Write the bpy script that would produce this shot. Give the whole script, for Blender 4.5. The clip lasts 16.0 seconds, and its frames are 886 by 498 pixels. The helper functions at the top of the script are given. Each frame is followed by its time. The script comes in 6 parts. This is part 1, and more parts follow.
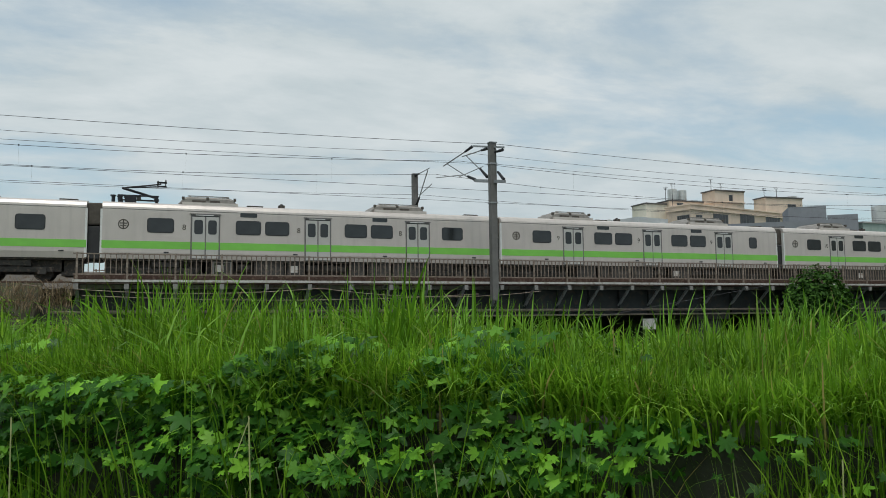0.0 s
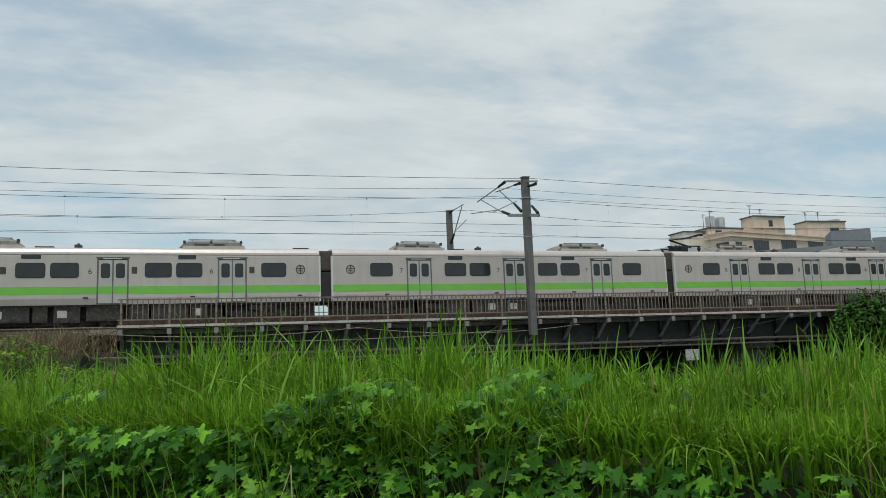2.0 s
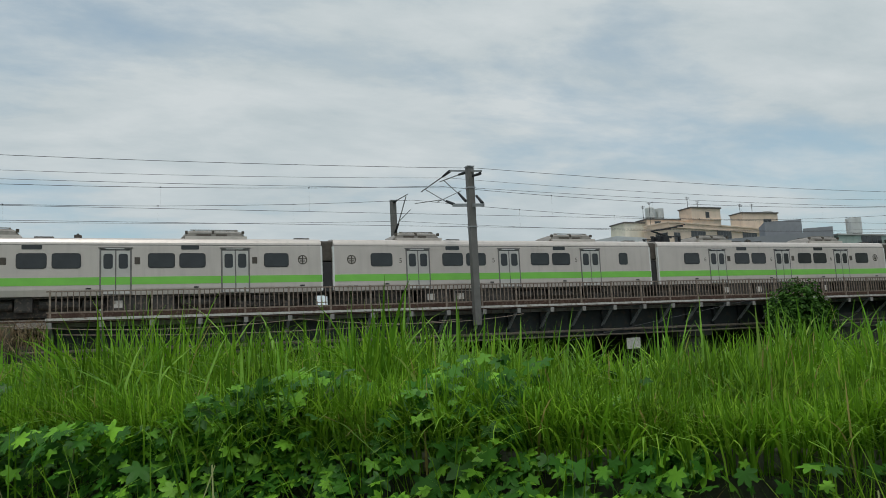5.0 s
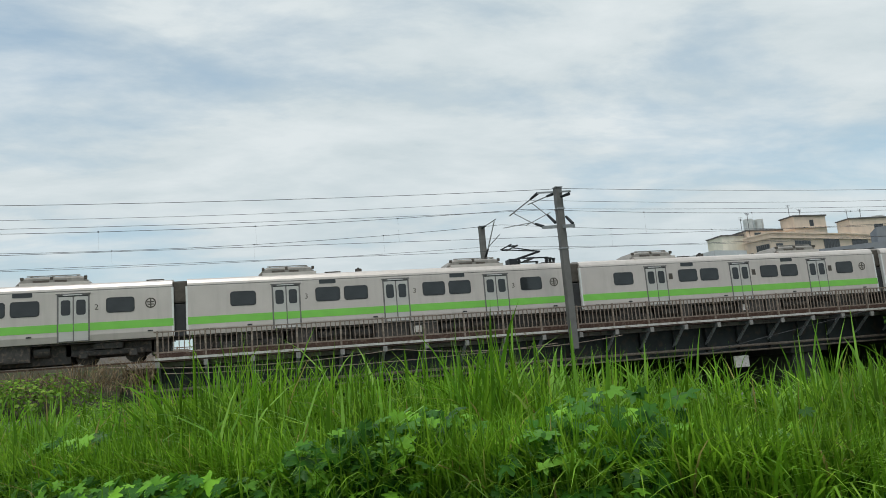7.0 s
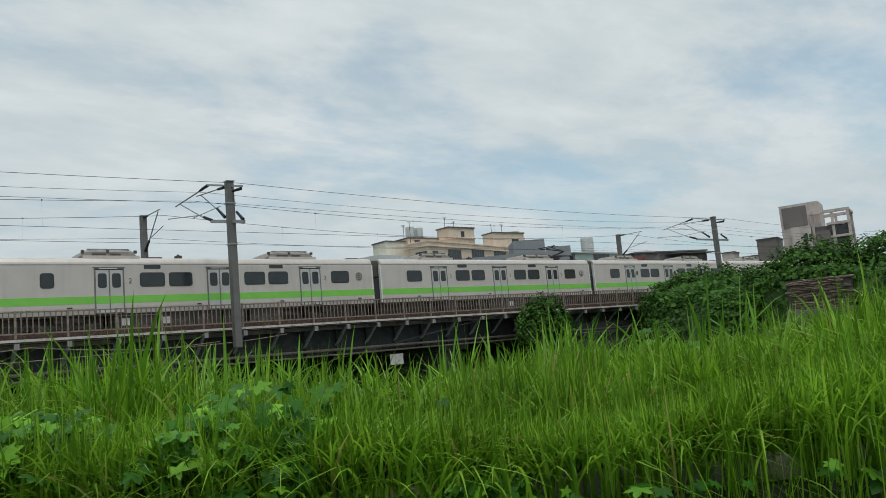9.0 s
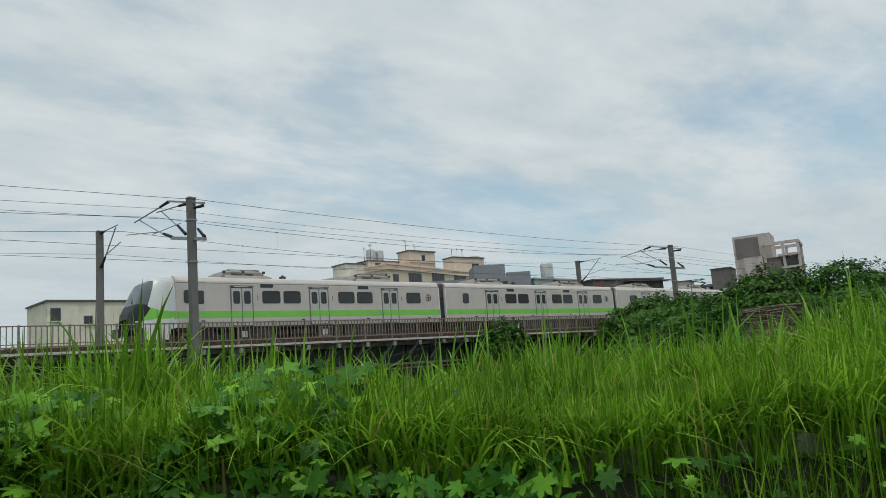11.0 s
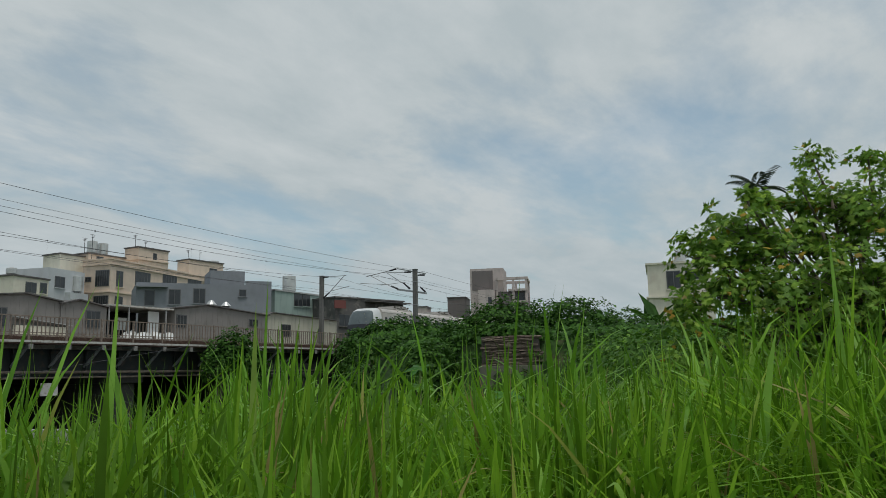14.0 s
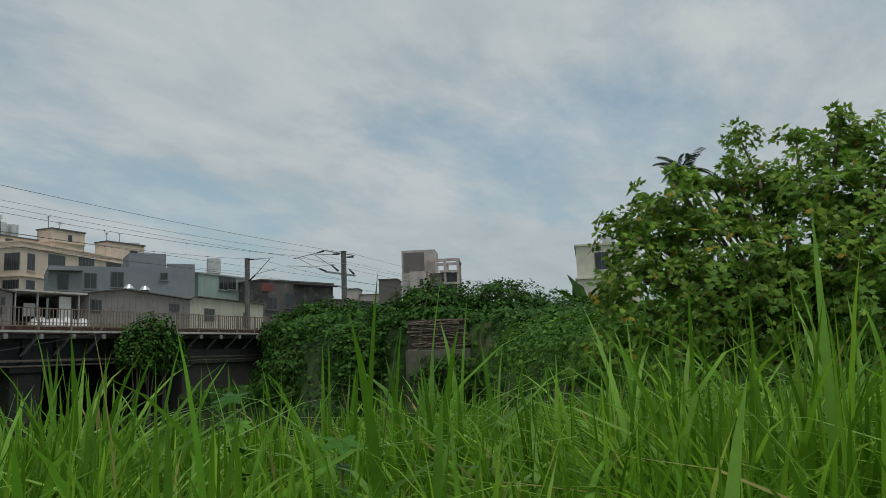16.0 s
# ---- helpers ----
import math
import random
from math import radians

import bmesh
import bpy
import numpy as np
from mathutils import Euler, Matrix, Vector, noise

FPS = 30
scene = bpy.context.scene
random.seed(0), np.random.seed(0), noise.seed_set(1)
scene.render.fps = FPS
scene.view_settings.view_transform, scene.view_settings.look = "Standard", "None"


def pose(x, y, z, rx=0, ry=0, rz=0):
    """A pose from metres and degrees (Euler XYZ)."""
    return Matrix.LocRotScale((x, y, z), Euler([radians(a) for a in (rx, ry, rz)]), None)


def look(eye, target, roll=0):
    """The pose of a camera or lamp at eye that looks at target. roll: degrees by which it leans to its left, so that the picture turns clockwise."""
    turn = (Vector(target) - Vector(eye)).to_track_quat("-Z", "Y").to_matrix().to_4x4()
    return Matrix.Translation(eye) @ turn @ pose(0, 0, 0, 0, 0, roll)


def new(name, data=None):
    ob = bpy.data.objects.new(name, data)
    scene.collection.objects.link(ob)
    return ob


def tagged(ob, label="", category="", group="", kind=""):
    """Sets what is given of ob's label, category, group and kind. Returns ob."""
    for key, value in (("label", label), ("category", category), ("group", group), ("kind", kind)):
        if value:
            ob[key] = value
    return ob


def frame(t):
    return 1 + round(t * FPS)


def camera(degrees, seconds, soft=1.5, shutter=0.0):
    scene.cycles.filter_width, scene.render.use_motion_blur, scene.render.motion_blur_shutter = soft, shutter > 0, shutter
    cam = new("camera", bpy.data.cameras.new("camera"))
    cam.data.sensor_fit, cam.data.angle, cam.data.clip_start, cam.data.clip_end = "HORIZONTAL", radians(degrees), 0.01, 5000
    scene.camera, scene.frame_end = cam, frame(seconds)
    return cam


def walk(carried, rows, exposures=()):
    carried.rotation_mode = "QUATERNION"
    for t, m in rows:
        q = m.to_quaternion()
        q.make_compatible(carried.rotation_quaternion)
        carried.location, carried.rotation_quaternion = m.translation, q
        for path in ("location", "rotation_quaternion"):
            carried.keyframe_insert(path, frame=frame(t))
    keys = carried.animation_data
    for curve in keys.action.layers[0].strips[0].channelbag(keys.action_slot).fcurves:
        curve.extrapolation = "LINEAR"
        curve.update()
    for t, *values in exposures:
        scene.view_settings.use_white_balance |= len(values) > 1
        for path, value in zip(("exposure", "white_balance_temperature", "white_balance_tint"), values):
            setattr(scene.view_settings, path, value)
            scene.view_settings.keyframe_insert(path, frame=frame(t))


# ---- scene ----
cam = camera(60.5, 16.0, soft=0.85)
PATH = [
    (0, (-0.218, -0.621, 2.214), (0.492, 1.24, 2.393), -0.7),
    (0.5, (-0.213, -0.612, 2.222), (0.484, 1.254, 2.394), -0.9),
    (1, (-0.225, -0.63, 2.254), (0.391, 1.257, 2.498), -1.2),
    (1.5, (-0.229, -0.652, 2.254), (0.383, 1.233, 2.518), -1.6),
    (2, (-0.225, -0.68, 2.25), (0.394, 1.202, 2.524), -2.2),
    (2.5, (-0.215, -0.672, 2.25), (0.414, 1.208, 2.514), -2.6),
    (3, (-0.203, -0.67, 2.229), (0.4, 1.234, 2.338), -2.5),
    (3.5, (-0.257, -0.683, 2.234), (0.409, 1.198, 2.374), -2.7),
    (4, (-0.217, -0.635, 2.223), (0.517, 1.216, 2.407), -2.6),
    (4.2, (-0.134, -0.606, 2.205), (0.625, 1.235, 2.391), -2.4),
    (6.3, (-0.116, -0.061, 2.258), (0.601, 1.773, 2.608), -4.1),
    (6.5, (-0.109, -0.059, 2.257), (0.525, 1.81, 2.583), -4.2),
    (7, (-0.086, -0.039, 2.254), (0.451, 1.859, 2.582), -4.8),
    (7.5, (-0.073, -0.041, 2.256), (0.53, 1.841, 2.562), -5.4),
    (8, (-0.006, -0.003, 2.249), (0.96, 1.724, 2.535), -6.5),
    (8.5, (0.034, 0.036, 2.24), (1.213, 1.629, 2.51), -6.5),
    (8.7, (0.027, 0.034, 2.241), (1.265, 1.584, 2.492), -6.0),
    (10.8, (-0.177, 0.13, 2.119), (1.196, 1.554, 2.411), -4.3),
    (11, (-0.19, 0.176, 2.116), (1.175, 1.605, 2.422), -4.5),
    (11.5, (-0.094, 0.354, 2.122), (1.269, 1.809, 2.282), -2.3),
    (12, (0.396, 0.547, 2.148), (1.818, 1.947, 2.279), -2.5),
    (12.5, (0.642, 0.801, 2.188), (2.137, 2.12, 2.348), -2.9),
    (13, (0.96, 1.11, 2.211), (2.543, 2.31, 2.443), -2.4),
    (13.5, (1.356, 1.439, 2.204), (3.055, 2.457, 2.483), -2.0),
    (14, (1.681, 1.648, 2.2), (3.439, 2.547, 2.516), -1.2),
    (14.5, (1.881, 1.599, 2.257), (3.664, 2.458, 2.548), -1.2),
    (15, (2.017, 1.541, 2.292), (3.822, 2.359, 2.565), -1.4),
    (15.5, (2.272, 1.634, 2.287), (4.095, 2.417, 2.537), -1.6),
    (16, (2.614, 1.756, 2.333), (4.452, 2.5, 2.596), -2.0),
]
EXPOSURES = [(0.0, -0.03), (2.0, -0.02), (2.6, 0.0), (3.0, 0.5), (3.4, -0.27), (4.2, -0.33), (6.3, 0.22), (7.0, 0.12), (8.0, 0.05), (8.7, 0.0), (11.1, -0.03), (11.4, 0.2), (12.0, 0.2), (12.5, -0.42), (13.0, -0.4), (14.0, -0.33), (15.0, -0.42), (16.0, -0.4)]
walk(cam, [(t, look(eye, target, roll)) for t, eye, target, roll in PATH], EXPOSURES)

# ---- light ----
SUN_ELEV, SUN_AZ = 71.0, 205.0
world = bpy.data.worlds.new("world")
scene.world = world
world.use_nodes = True
wn, wl = world.node_tree.nodes, world.node_tree.links
wn.clear()


def wnode(kind, **inputs):
    n = wn.new(kind)
    for k, v in inputs.items():
        n.inputs[k].default_value = v
    return n


def wmath(op, a, b=None):
    n = wn.new("ShaderNodeMath")
    n.operation = op
    for i, v in enumerate((a, b)):
        if v is None:
            continue
        if isinstance(v, (int, float)):
            n.inputs[i].default_value = v
        else:
            wl.new(v, n.inputs[i])
    return n.outputs[0]


sky = wn.new("ShaderNodeTexSky")
sky.sky_type = "NISHITA"
sky.sun_disc = False
sky.sun_elevation, sky.sun_rotation = radians(SUN_ELEV), radians(SUN_AZ)
sky.air_density, sky.dust_density, sky.ozone_density = 1.0, 2.0, 1.5
coord = wn.new("ShaderNodeTexCoord")
sep = wn.new("ShaderNodeSeparateXYZ")
wl.new(coord.outputs["Generated"], sep.inputs[0])
up = wmath("ADD", wmath("MAXIMUM", sep.outputs[2], 0.0), 0.16)
flat = wn.new("ShaderNodeCombineXYZ")
wl.new(wmath("DIVIDE", sep.outputs[0], up), flat.inputs[0])
wl.new(wmath("DIVIDE", sep.outputs[1], up), flat.inputs[1])


def cloud_noise(scale, detail, rough, move, stretch):
    m = wn.new("ShaderNodeMapping")
    m.inputs["Location"].default_value = move
    m.inputs["Rotation"].default_value = (0, 0, radians(25))
    m.inputs["Scale"].default_value = stretch
    wl.new(flat.outputs[0], m.inputs[0])
    n = wnode("ShaderNodeTexNoise", Scale=scale, Detail=detail, Roughness=rough, Distortion=0.15)
    wl.new(m.outputs[0], n.inputs["Vector"])
    return n.outputs["Fac"]


big = cloud_noise(0.62, 5, 0.55, (3.1, 1.2, 0), (0.85, 1.2, 1))
fine = cloud_noise(2.3, 8, 0.6, (7.7, 4.2, 0), (0.8, 1.3, 1))
mixed = wmath("ADD", wmath("MULTIPLY", big, 0.68), wmath("MULTIPLY", fine, 0.32))
cover = wn.new("ShaderNodeValToRGB")
cover.color_ramp.elements[0].position, cover.color_ramp.elements[1].position = 0.385, 0.515
cover.color_ramp.elements[0].color = (0.45, 0.45, 0.45, 1)
wl.new(mixed, cover.inputs[0])
shade = wn.new("ShaderNodeValToRGB")
shade.color_ramp.elements[0].position, shade.color_ramp.elements[1].position = 0.38, 0.66
shade.color_ramp.elements[0].color, shade.color_ramp.elements[1].color = (0.63, 0.72, 0.755, 1), (0.795, 0.86, 0.88, 1)
wl.new(fine, shade.inputs[0])
haze = wn.new("ShaderNodeMixRGB")
haze.inputs["Color2"].default_value = (0.51, 0.625, 0.68, 1)
wl.new(shade.outputs[0], haze.inputs["Color1"])
low = wmath("POWER", wmath("SUBTRACT", 1.0, wmath("MINIMUM", wmath("MAXIMUM", sep.outputs[2], 0.0), 1.0)), 9.0)
wl.new(low, haze.inputs["Fac"])
bg_sky = wnode("ShaderNodeBackground", Strength=0.16)
tint = wn.new("ShaderNodeMixRGB")
tint.blend_type = "MULTIPLY"
tint.inputs[0].default_value = 1.0
tint.inputs[2].default_value = (0.82, 1.0, 0.93, 1)
wl.new(sky.outputs[0], tint.inputs[1])
wl.new(tint.outputs[0], bg_sky.inputs[0])
bg_cloud = wnode("ShaderNodeBackground", Strength=0.86)
wl.new(haze.outputs[0], bg_cloud.inputs[0])
both = wn.new("ShaderNodeMixShader")
wl.new(wmath("MAXIMUM", cover.outputs[0], low), both.inputs[0])
wl.new(bg_sky.outputs[0], both.inputs[1])
wl.new(bg_cloud.outputs[0], both.inputs[2])
wout = wn.new("ShaderNodeOutputWorld")
wl.new(both.outputs[0], wout.inputs[0])

sun = new("sun", bpy.data.lights.new("sun", "SUN"))
sun.data.energy, sun.data.angle, sun.data.color = 1.7, radians(14), (1.0, 0.975, 0.93)
a, e = radians(SUN_AZ), radians(SUN_ELEV)
sun.matrix_world = look((0, 0, 60), (-40 * math.sin(a) * math.cos(e), -40 * math.cos(a) * math.cos(e), 60 - 40 * math.sin(e)))


# ---- materials ----
def material(name, base, rough=0.7, metal=0.0, vary=0.25, scale=2.0, bump=0.15, grain=40.0, second=None, island=0.0, objrand=0.0, streak=0.0, spec=0.5):
    """Two scales of noise on colour and roughness, a fine bump, and optional per-piece variation or vertical streaks."""
    m = bpy.data.materials.new(name)
    m.use_nodes = True
    n, l = m.node_tree.nodes, m.node_tree.links
    b = n["Principled BSDF"]
    b.inputs["Roughness"].default_value, b.inputs["Metallic"].default_value = rough, metal
    b.inputs["Specular IOR Level"].default_value = spec
    tc = n.new("ShaderNodeTexCoord")

    def noise_at(s, detail, stretch=None):
        t = n.new("ShaderNodeTexNoise")
        t.inputs["Scale"].default_value, t.inputs["Detail"].default_value = s, detail
        if stretch:
            mp = n.new("ShaderNodeMapping")
            mp.inputs["Scale"].default_value = stretch
            l.new(tc.outputs["Object"], mp.inputs[0])
            l.new(mp.outputs[0], t.inputs["Vector"])
        else:
            l.new(tc.outputs["Object"], t.inputs["Vector"])
        return t.outputs["Fac"]

    def mix(fac, c1, c2, mode="MIX"):
        x = n.new("ShaderNodeMixRGB")
        x.blend_type = mode
        for i, v in enumerate((fac, c1, c2)):
            if isinstance(v, (int, float)):
                x.inputs[i].default_value = v
            elif isinstance(v, tuple):
                x.inputs[i].default_value = (*v, 1)
            else:
                l.new(v, x.inputs[i])
        return x.outputs[0]

    def ramp(v, lo, hi):
        r = n.new("ShaderNodeMapRange")
        r.inputs[1].default_value, r.inputs[2].default_value = lo, hi
        l.new(v, r.inputs[0])
        return r.outputs[0]

    dark = tuple(c * (1 - vary) for c in base)
    light = tuple(min(1, c * (1 + vary * 0.6)) for c in base)
    coarse = noise_at(scale, 5)
    col = mix(ramp(coarse, 0.3, 0.7), dark, light)
    fine_n = noise_at(grain, 4)
    col = mix(ramp(fine_n, 0.25, 0.75), mix(0.5, col, dark), col)
    if second:
        col = mix(ramp(noise_at(scale * 2.3, 6), 0.52, 0.68), col, second)
    if streak:
        st = noise_at(1.0, 5, (grain * 0.12, grain * 0.12, 0.35))
        col = mix(ramp(st, 0.5, 0.72), col, mix(streak, col, (0.05, 0.045, 0.04)))
    if island:
        g = n.new("ShaderNodeNewGeometry")
        v = n.new("ShaderNodeMapRange")
        v.inputs[3].default_value, v.inputs[4].default_value = 1 - island, 1 + island
        l.new(g.outputs["Random Per Island"], v.inputs[0])
        col = mix(1.0, col, v.outputs[0], "MULTIPLY")
    if objrand:
        o = n.new("ShaderNodeObjectInfo")
        v = n.new("ShaderNodeMapRange")
        v.inputs[3].default_value, v.inputs[4].default_value = 1 - objrand, 1 + objrand
        l.new(o.outputs["Random"], v.inputs[0])
        col = mix(1.0, col, v.outputs[0], "MULTIPLY")
    l.new(col, b.inputs["Base Color"])
    if bump:
        bp = n.new("ShaderNodeBump")
        bp.inputs["Strength"].default_value, bp.inputs["Distance"].default_value = bump, 0.02
        l.new(fine_n, bp.inputs["Height"])
        l.new(bp.outputs[0], b.inputs["Normal"])
    return m


def leaf_material(name, base, tip, through_light=0.35, rough=0.5, dead=0.0):
    m = bpy.data.materials.new(name)
    m.use_nodes = True
    n, l = m.node_tree.nodes, m.node_tree.links
    b = n["Principled BSDF"]
    b.inputs["Roughness"].default_value, b.inputs["Specular IOR Level"].default_value = rough, 0.18
    g, o, tc = n.new("ShaderNodeNewGeometry"), n.new("ShaderNodeObjectInfo"), n.new("ShaderNodeTexCoord")
    add = n.new("ShaderNodeMath")
    add.operation = "ADD"
    l.new(g.outputs["Random Per Island"], add.inputs[0])
    l.new(o.outputs["Random"], add.inputs[1])
    fr = n.new("ShaderNodeMath")
    fr.operation = "FRACT"
    l.new(add.outputs[0], fr.inputs[0])
    r = n.new("ShaderNodeValToRGB")
    r.color_ramp.elements[0].color, r.color_ramp.elements[1].color = (*[c * 0.6 for c in base], 1), (*tip, 1)
    e1 = r.color_ramp.elements.new(0.55)
    e1.color = (*base, 1)
    if dead:
        r.color_ramp.elements[2].position = 1 - dead
        e2 = r.color_ramp.elements.new(1 - dead * 0.5)
        e2.color = (0.36, 0.3, 0.1, 1)
    l.new(fr.outputs[0], r.inputs[0])
    t = n.new("ShaderNodeTexNoise")
    t.inputs["Scale"].default_value, t.inputs["Detail"].default_value, t.inputs["Roughness"].default_value = 2.2, 6, 0.7
    l.new(tc.outputs["Object"], t.inputs["Vector"])
    rr = n.new("ShaderNodeMapRange")
    rr.inputs[1].default_value, rr.inputs[2].default_value, rr.inputs[3].default_value, rr.inputs[4].default_value = 0.3, 0.7, 0.6, 1.3
    l.new(t.outputs["Fac"], rr.inputs[0])
    x = n.new("ShaderNodeMixRGB")
    x.blend_type, x.inputs[0].default_value = "MULTIPLY", 1
    l.new(r.outputs[0], x.inputs[1])
    l.new(rr.outputs[0], x.inputs[2])
    l.new(x.outputs[0], b.inputs["Base Color"])
    tr = n.new("ShaderNodeBsdfTranslucent")
    l.new(x.outputs[0], tr.inputs[0])
    ms = n.new("ShaderNodeMixShader")
    ms.inputs[0].default_value = through_light
    l.new(b.outputs[0], ms.inputs[1])
    l.new(tr.outputs[0], ms.inputs[2])
    l.new(ms.outputs[0], n["Material Output"].inputs[0])
    return m


STEEL = material("satin_steel", (0.59, 0.535, 0.495), 0.4, 0.2, 0.08, 0.9, 0.03, 30, streak=0.10)
DOOR = material("door_steel", (0.53, 0.51, 0.48), 0.35, 0.25, 0.08, 2, 0.02, 60)
STRIPE = material("green_stripe", (0.21, 0.58, 0.085), 0.4, 0, 0.1, 1.5, 0.02)
NOSE = material("white_nose_paint", (0.66, 0.67, 0.67), 0.25, 0, 0.06, 1, 0.01)
GLASS = material("tinted_glass", (0.035, 0.04, 0.043), 0.12, 0, 0.3, 1.2, 0.0, 8, spec=0.5)
SCREEN = material("windscreen_glass", (0.11, 0.135, 0.14), 0.07, 0, 0.2, 1.0, 0.0, 8)
RUBBER = material("black_rubber", (0.03, 0.03, 0.032), 0.7, 0, 0.2, 4)
ROOFGREY = material("weathered_roof_unit", (0.30, 0.28, 0.255), 0.6, 0.1, 0.25, 3, 0.1, 30, streak=0.4)
GRILLE = material("dark_grille", (0.10, 0.085, 0.07), 0.7, 0.2, 0.3, 6)
UNDER = material("dusty_underframe", (0.065, 0.06, 0.055), 0.8, 0.1, 0.4, 3, 0.2, 30, second=(0.14, 0.11, 0.085))
BLACK = material("black_metal", (0.025, 0.027, 0.032), 0.5, 0.4, 0.2, 5)
WHITE = material("white_strip", (0.72, 0.72, 0.7), 0.5, 0, 0.08, 4)
GIRDER = material("dark_bridge_steel", (0.042, 0.05, 0.05), 0.65, 0.2, 0.35, 1.2, 0.15, 25, second=(0.075, 0.06, 0.048), streak=0.3)
STRUT = material("grey_bridge_steel", (0.33, 0.35, 0.35), 0.6, 0.2, 0.25, 3, 0.1, 25, second=(0.17, 0.12, 0.09))
KERB = material("rust_red_steel", (0.105, 0.06, 0.045), 0.8, 0.1, 0.35, 4, 0.2, 50, second=(0.17, 0.12, 0.09))
PAINTW = material("dirty_white_paint", (0.58, 0.56, 0.52), 0.7, 0, 0.2, 2.5, 0.1, 40, second=(0.33, 0.27, 0.22))
RUST = material("rusty_brown_rail", (0.26, 0.20, 0.16), 0.75, 0.1, 0.35, 4, 0.2, 60, second=(0.33, 0.28, 0.23))
CONC = material("weathered_concrete", (0.40, 0.39, 0.365), 0.85, 0, 0.25, 1.5, 0.25, 30, second=(0.22, 0.21, 0.19), streak=0.5)
DECKC = material("stained_deck_concrete", (0.36, 0.33, 0.30), 0.85, 0, 0.25, 2.5, 0.25, 30, second=(0.22, 0.15, 0.11))
BALLAST = material("brown_ballast", (0.15, 0.115, 0.09), 0.95, 0, 0.4, 8, 0.6, 40)
RAILST = material("rail_steel", (0.17, 0.10, 0.07), 0.55, 0.5, 0.3, 6)
POLE = material("grey_pole", (0.165, 0.16, 0.15), 0.7, 0.1, 0.2, 3, 0.1, 30, streak=0.4)
GALV = material("galvanised_steel", (0.33, 0.34, 0.345), 0.5, 0.4, 0.2, 6)
WIRE = material("dark_wire", (0.07, 0.07, 0.075), 0.6, 0.3, 0.2, 3, 0)
CREAM = material("cream_stucco", (0.72, 0.585, 0.47), 0.85, 0, 0.12, 0.35, 0.1, 12, second=(0.60, 0.49, 0.40), streak=0.12)
CREAM2 = material("pale_cream_plaster", (0.76, 0.71, 0.59), 0.85, 0, 0.12, 0.4, 0.1, 12, second=(0.64, 0.58, 0.48), streak=0.12)
BEIGE = material("dull_beige_plaster", (0.60, 0.54, 0.46), 0.85, 0, 0.14, 0.4, 0.1, 12, second=(0.5, 0.45, 0.39), streak=0.3)
PALE = material("pale_blue_plaster", (0.56, 0.58, 0.59), 0.85, 0, 0.12, 0.4, 0.1, 12, streak=0.12)
GREYW = material("blue_grey_cement", (0.255, 0.27, 0.295), 0.85, 0, 0.12, 0.4, 0.1, 10, second=(0.21, 0.22, 0.24), streak=0.12)
SHEDG = material("grey_brown_sheet", (0.27, 0.25, 0.235), 0.7, 0.1, 0.12, 0.5, 0.05, 10, second=(0.20, 0.185, 0.17), streak=0.12)
SHEDY = material("yellowed_sheet", (0.55, 0.53, 0.43), 0.7, 0, 0.12, 0.5, 0.05, 10, streak=0.3)
GREENW = material("pale_green_sheet", (0.34, 0.43, 0.39), 0.75, 0, 0.15, 0.5, 0.05, 10, streak=0.3)
DARKW = material("sooty_wall", (0.115, 0.11, 0.105), 0.85, 0, 0.3, 0.6, 0.1, 10, second=(0.22, 0.2, 0.18))
BROWNW = material("brown_tile_wall", (0.19, 0.165, 0.16), 0.8, 0, 0.12, 0.4, 0.05, 10, streak=0.3)
PINKW = material("pinkish_concrete", (0.56, 0.48, 0.455), 0.85, 0, 0.12, 0.4, 0.1, 10, streak=0.4)
REDW = material("red_panel", (0.20, 0.06, 0.05), 0.6, 0, 0.2, 1)
TRIMD = material("dark_coping", (0.13, 0.12, 0.115), 0.8, 0, 0.3, 1)
TANK = material("stainless_tank", (0.62, 0.62, 0.6), 0.35, 0.6, 0.15, 2, 0.02)
WINDK = material("dark_window", (0.045, 0.05, 0.055), 0.15, 0, 0.4, 1, 0)
WINFR = material("dull_window_frame", (0.13, 0.13, 0.13), 0.6, 0.2, 0.2, 3)
DOORFR = material("door_seal", (0.17, 0.16, 0.155), 0.6, 0, 0.2, 3)
FRAMEW = material("aluminium_frame", (0.42, 0.42, 0.41), 0.5, 0.3, 0.15, 3)
SOIL = material("dark_soil", (0.055, 0.05, 0.03), 0.95, 0, 0.4, 1.5, 0.4, 20, second=(0.05, 0.08, 0.02))
TURF = material("grassy_ground", (0.035, 0.085, 0.012), 0.95, 0, 0.35, 0.5, 0.5, 14, second=(0.06, 0.07, 0.025))
STONE = material("river_stone_brick", (0.20, 0.15, 0.12), 0.9, 0, 0.3, 3, 0.3, 25, second=(0.11, 0.10, 0.06), objrand=0.18)
MORTAR = material("dark_mortar", (0.12, 0.105, 0.09), 0.95, 0, 0.3, 3, 0.3, 25)
OLDCON = material("mossy_concrete", (0.15, 0.15, 0.11), 0.9, 0, 0.3, 2.5, 0.3, 30, second=(0.14, 0.16, 0.08), streak=0.5)
# near-black base holds the shade between the vine leaves; only the green is moss
WALLSHADE = material("mossy_shaded_concrete", (0.05, 0.055, 0.035), 0.95, 0, 0.4, 3, 0.4, 30, second=(0.04, 0.06, 0.02), streak=0.5)
# base lowered to put under-deck shade into the concrete; the streaks are stains
PIERC = material("shade_dark_concrete", (0.07, 0.068, 0.06), 0.9, 0, 0.3, 1.5, 0.25, 30, second=(0.05, 0.05, 0.045), streak=0.6)
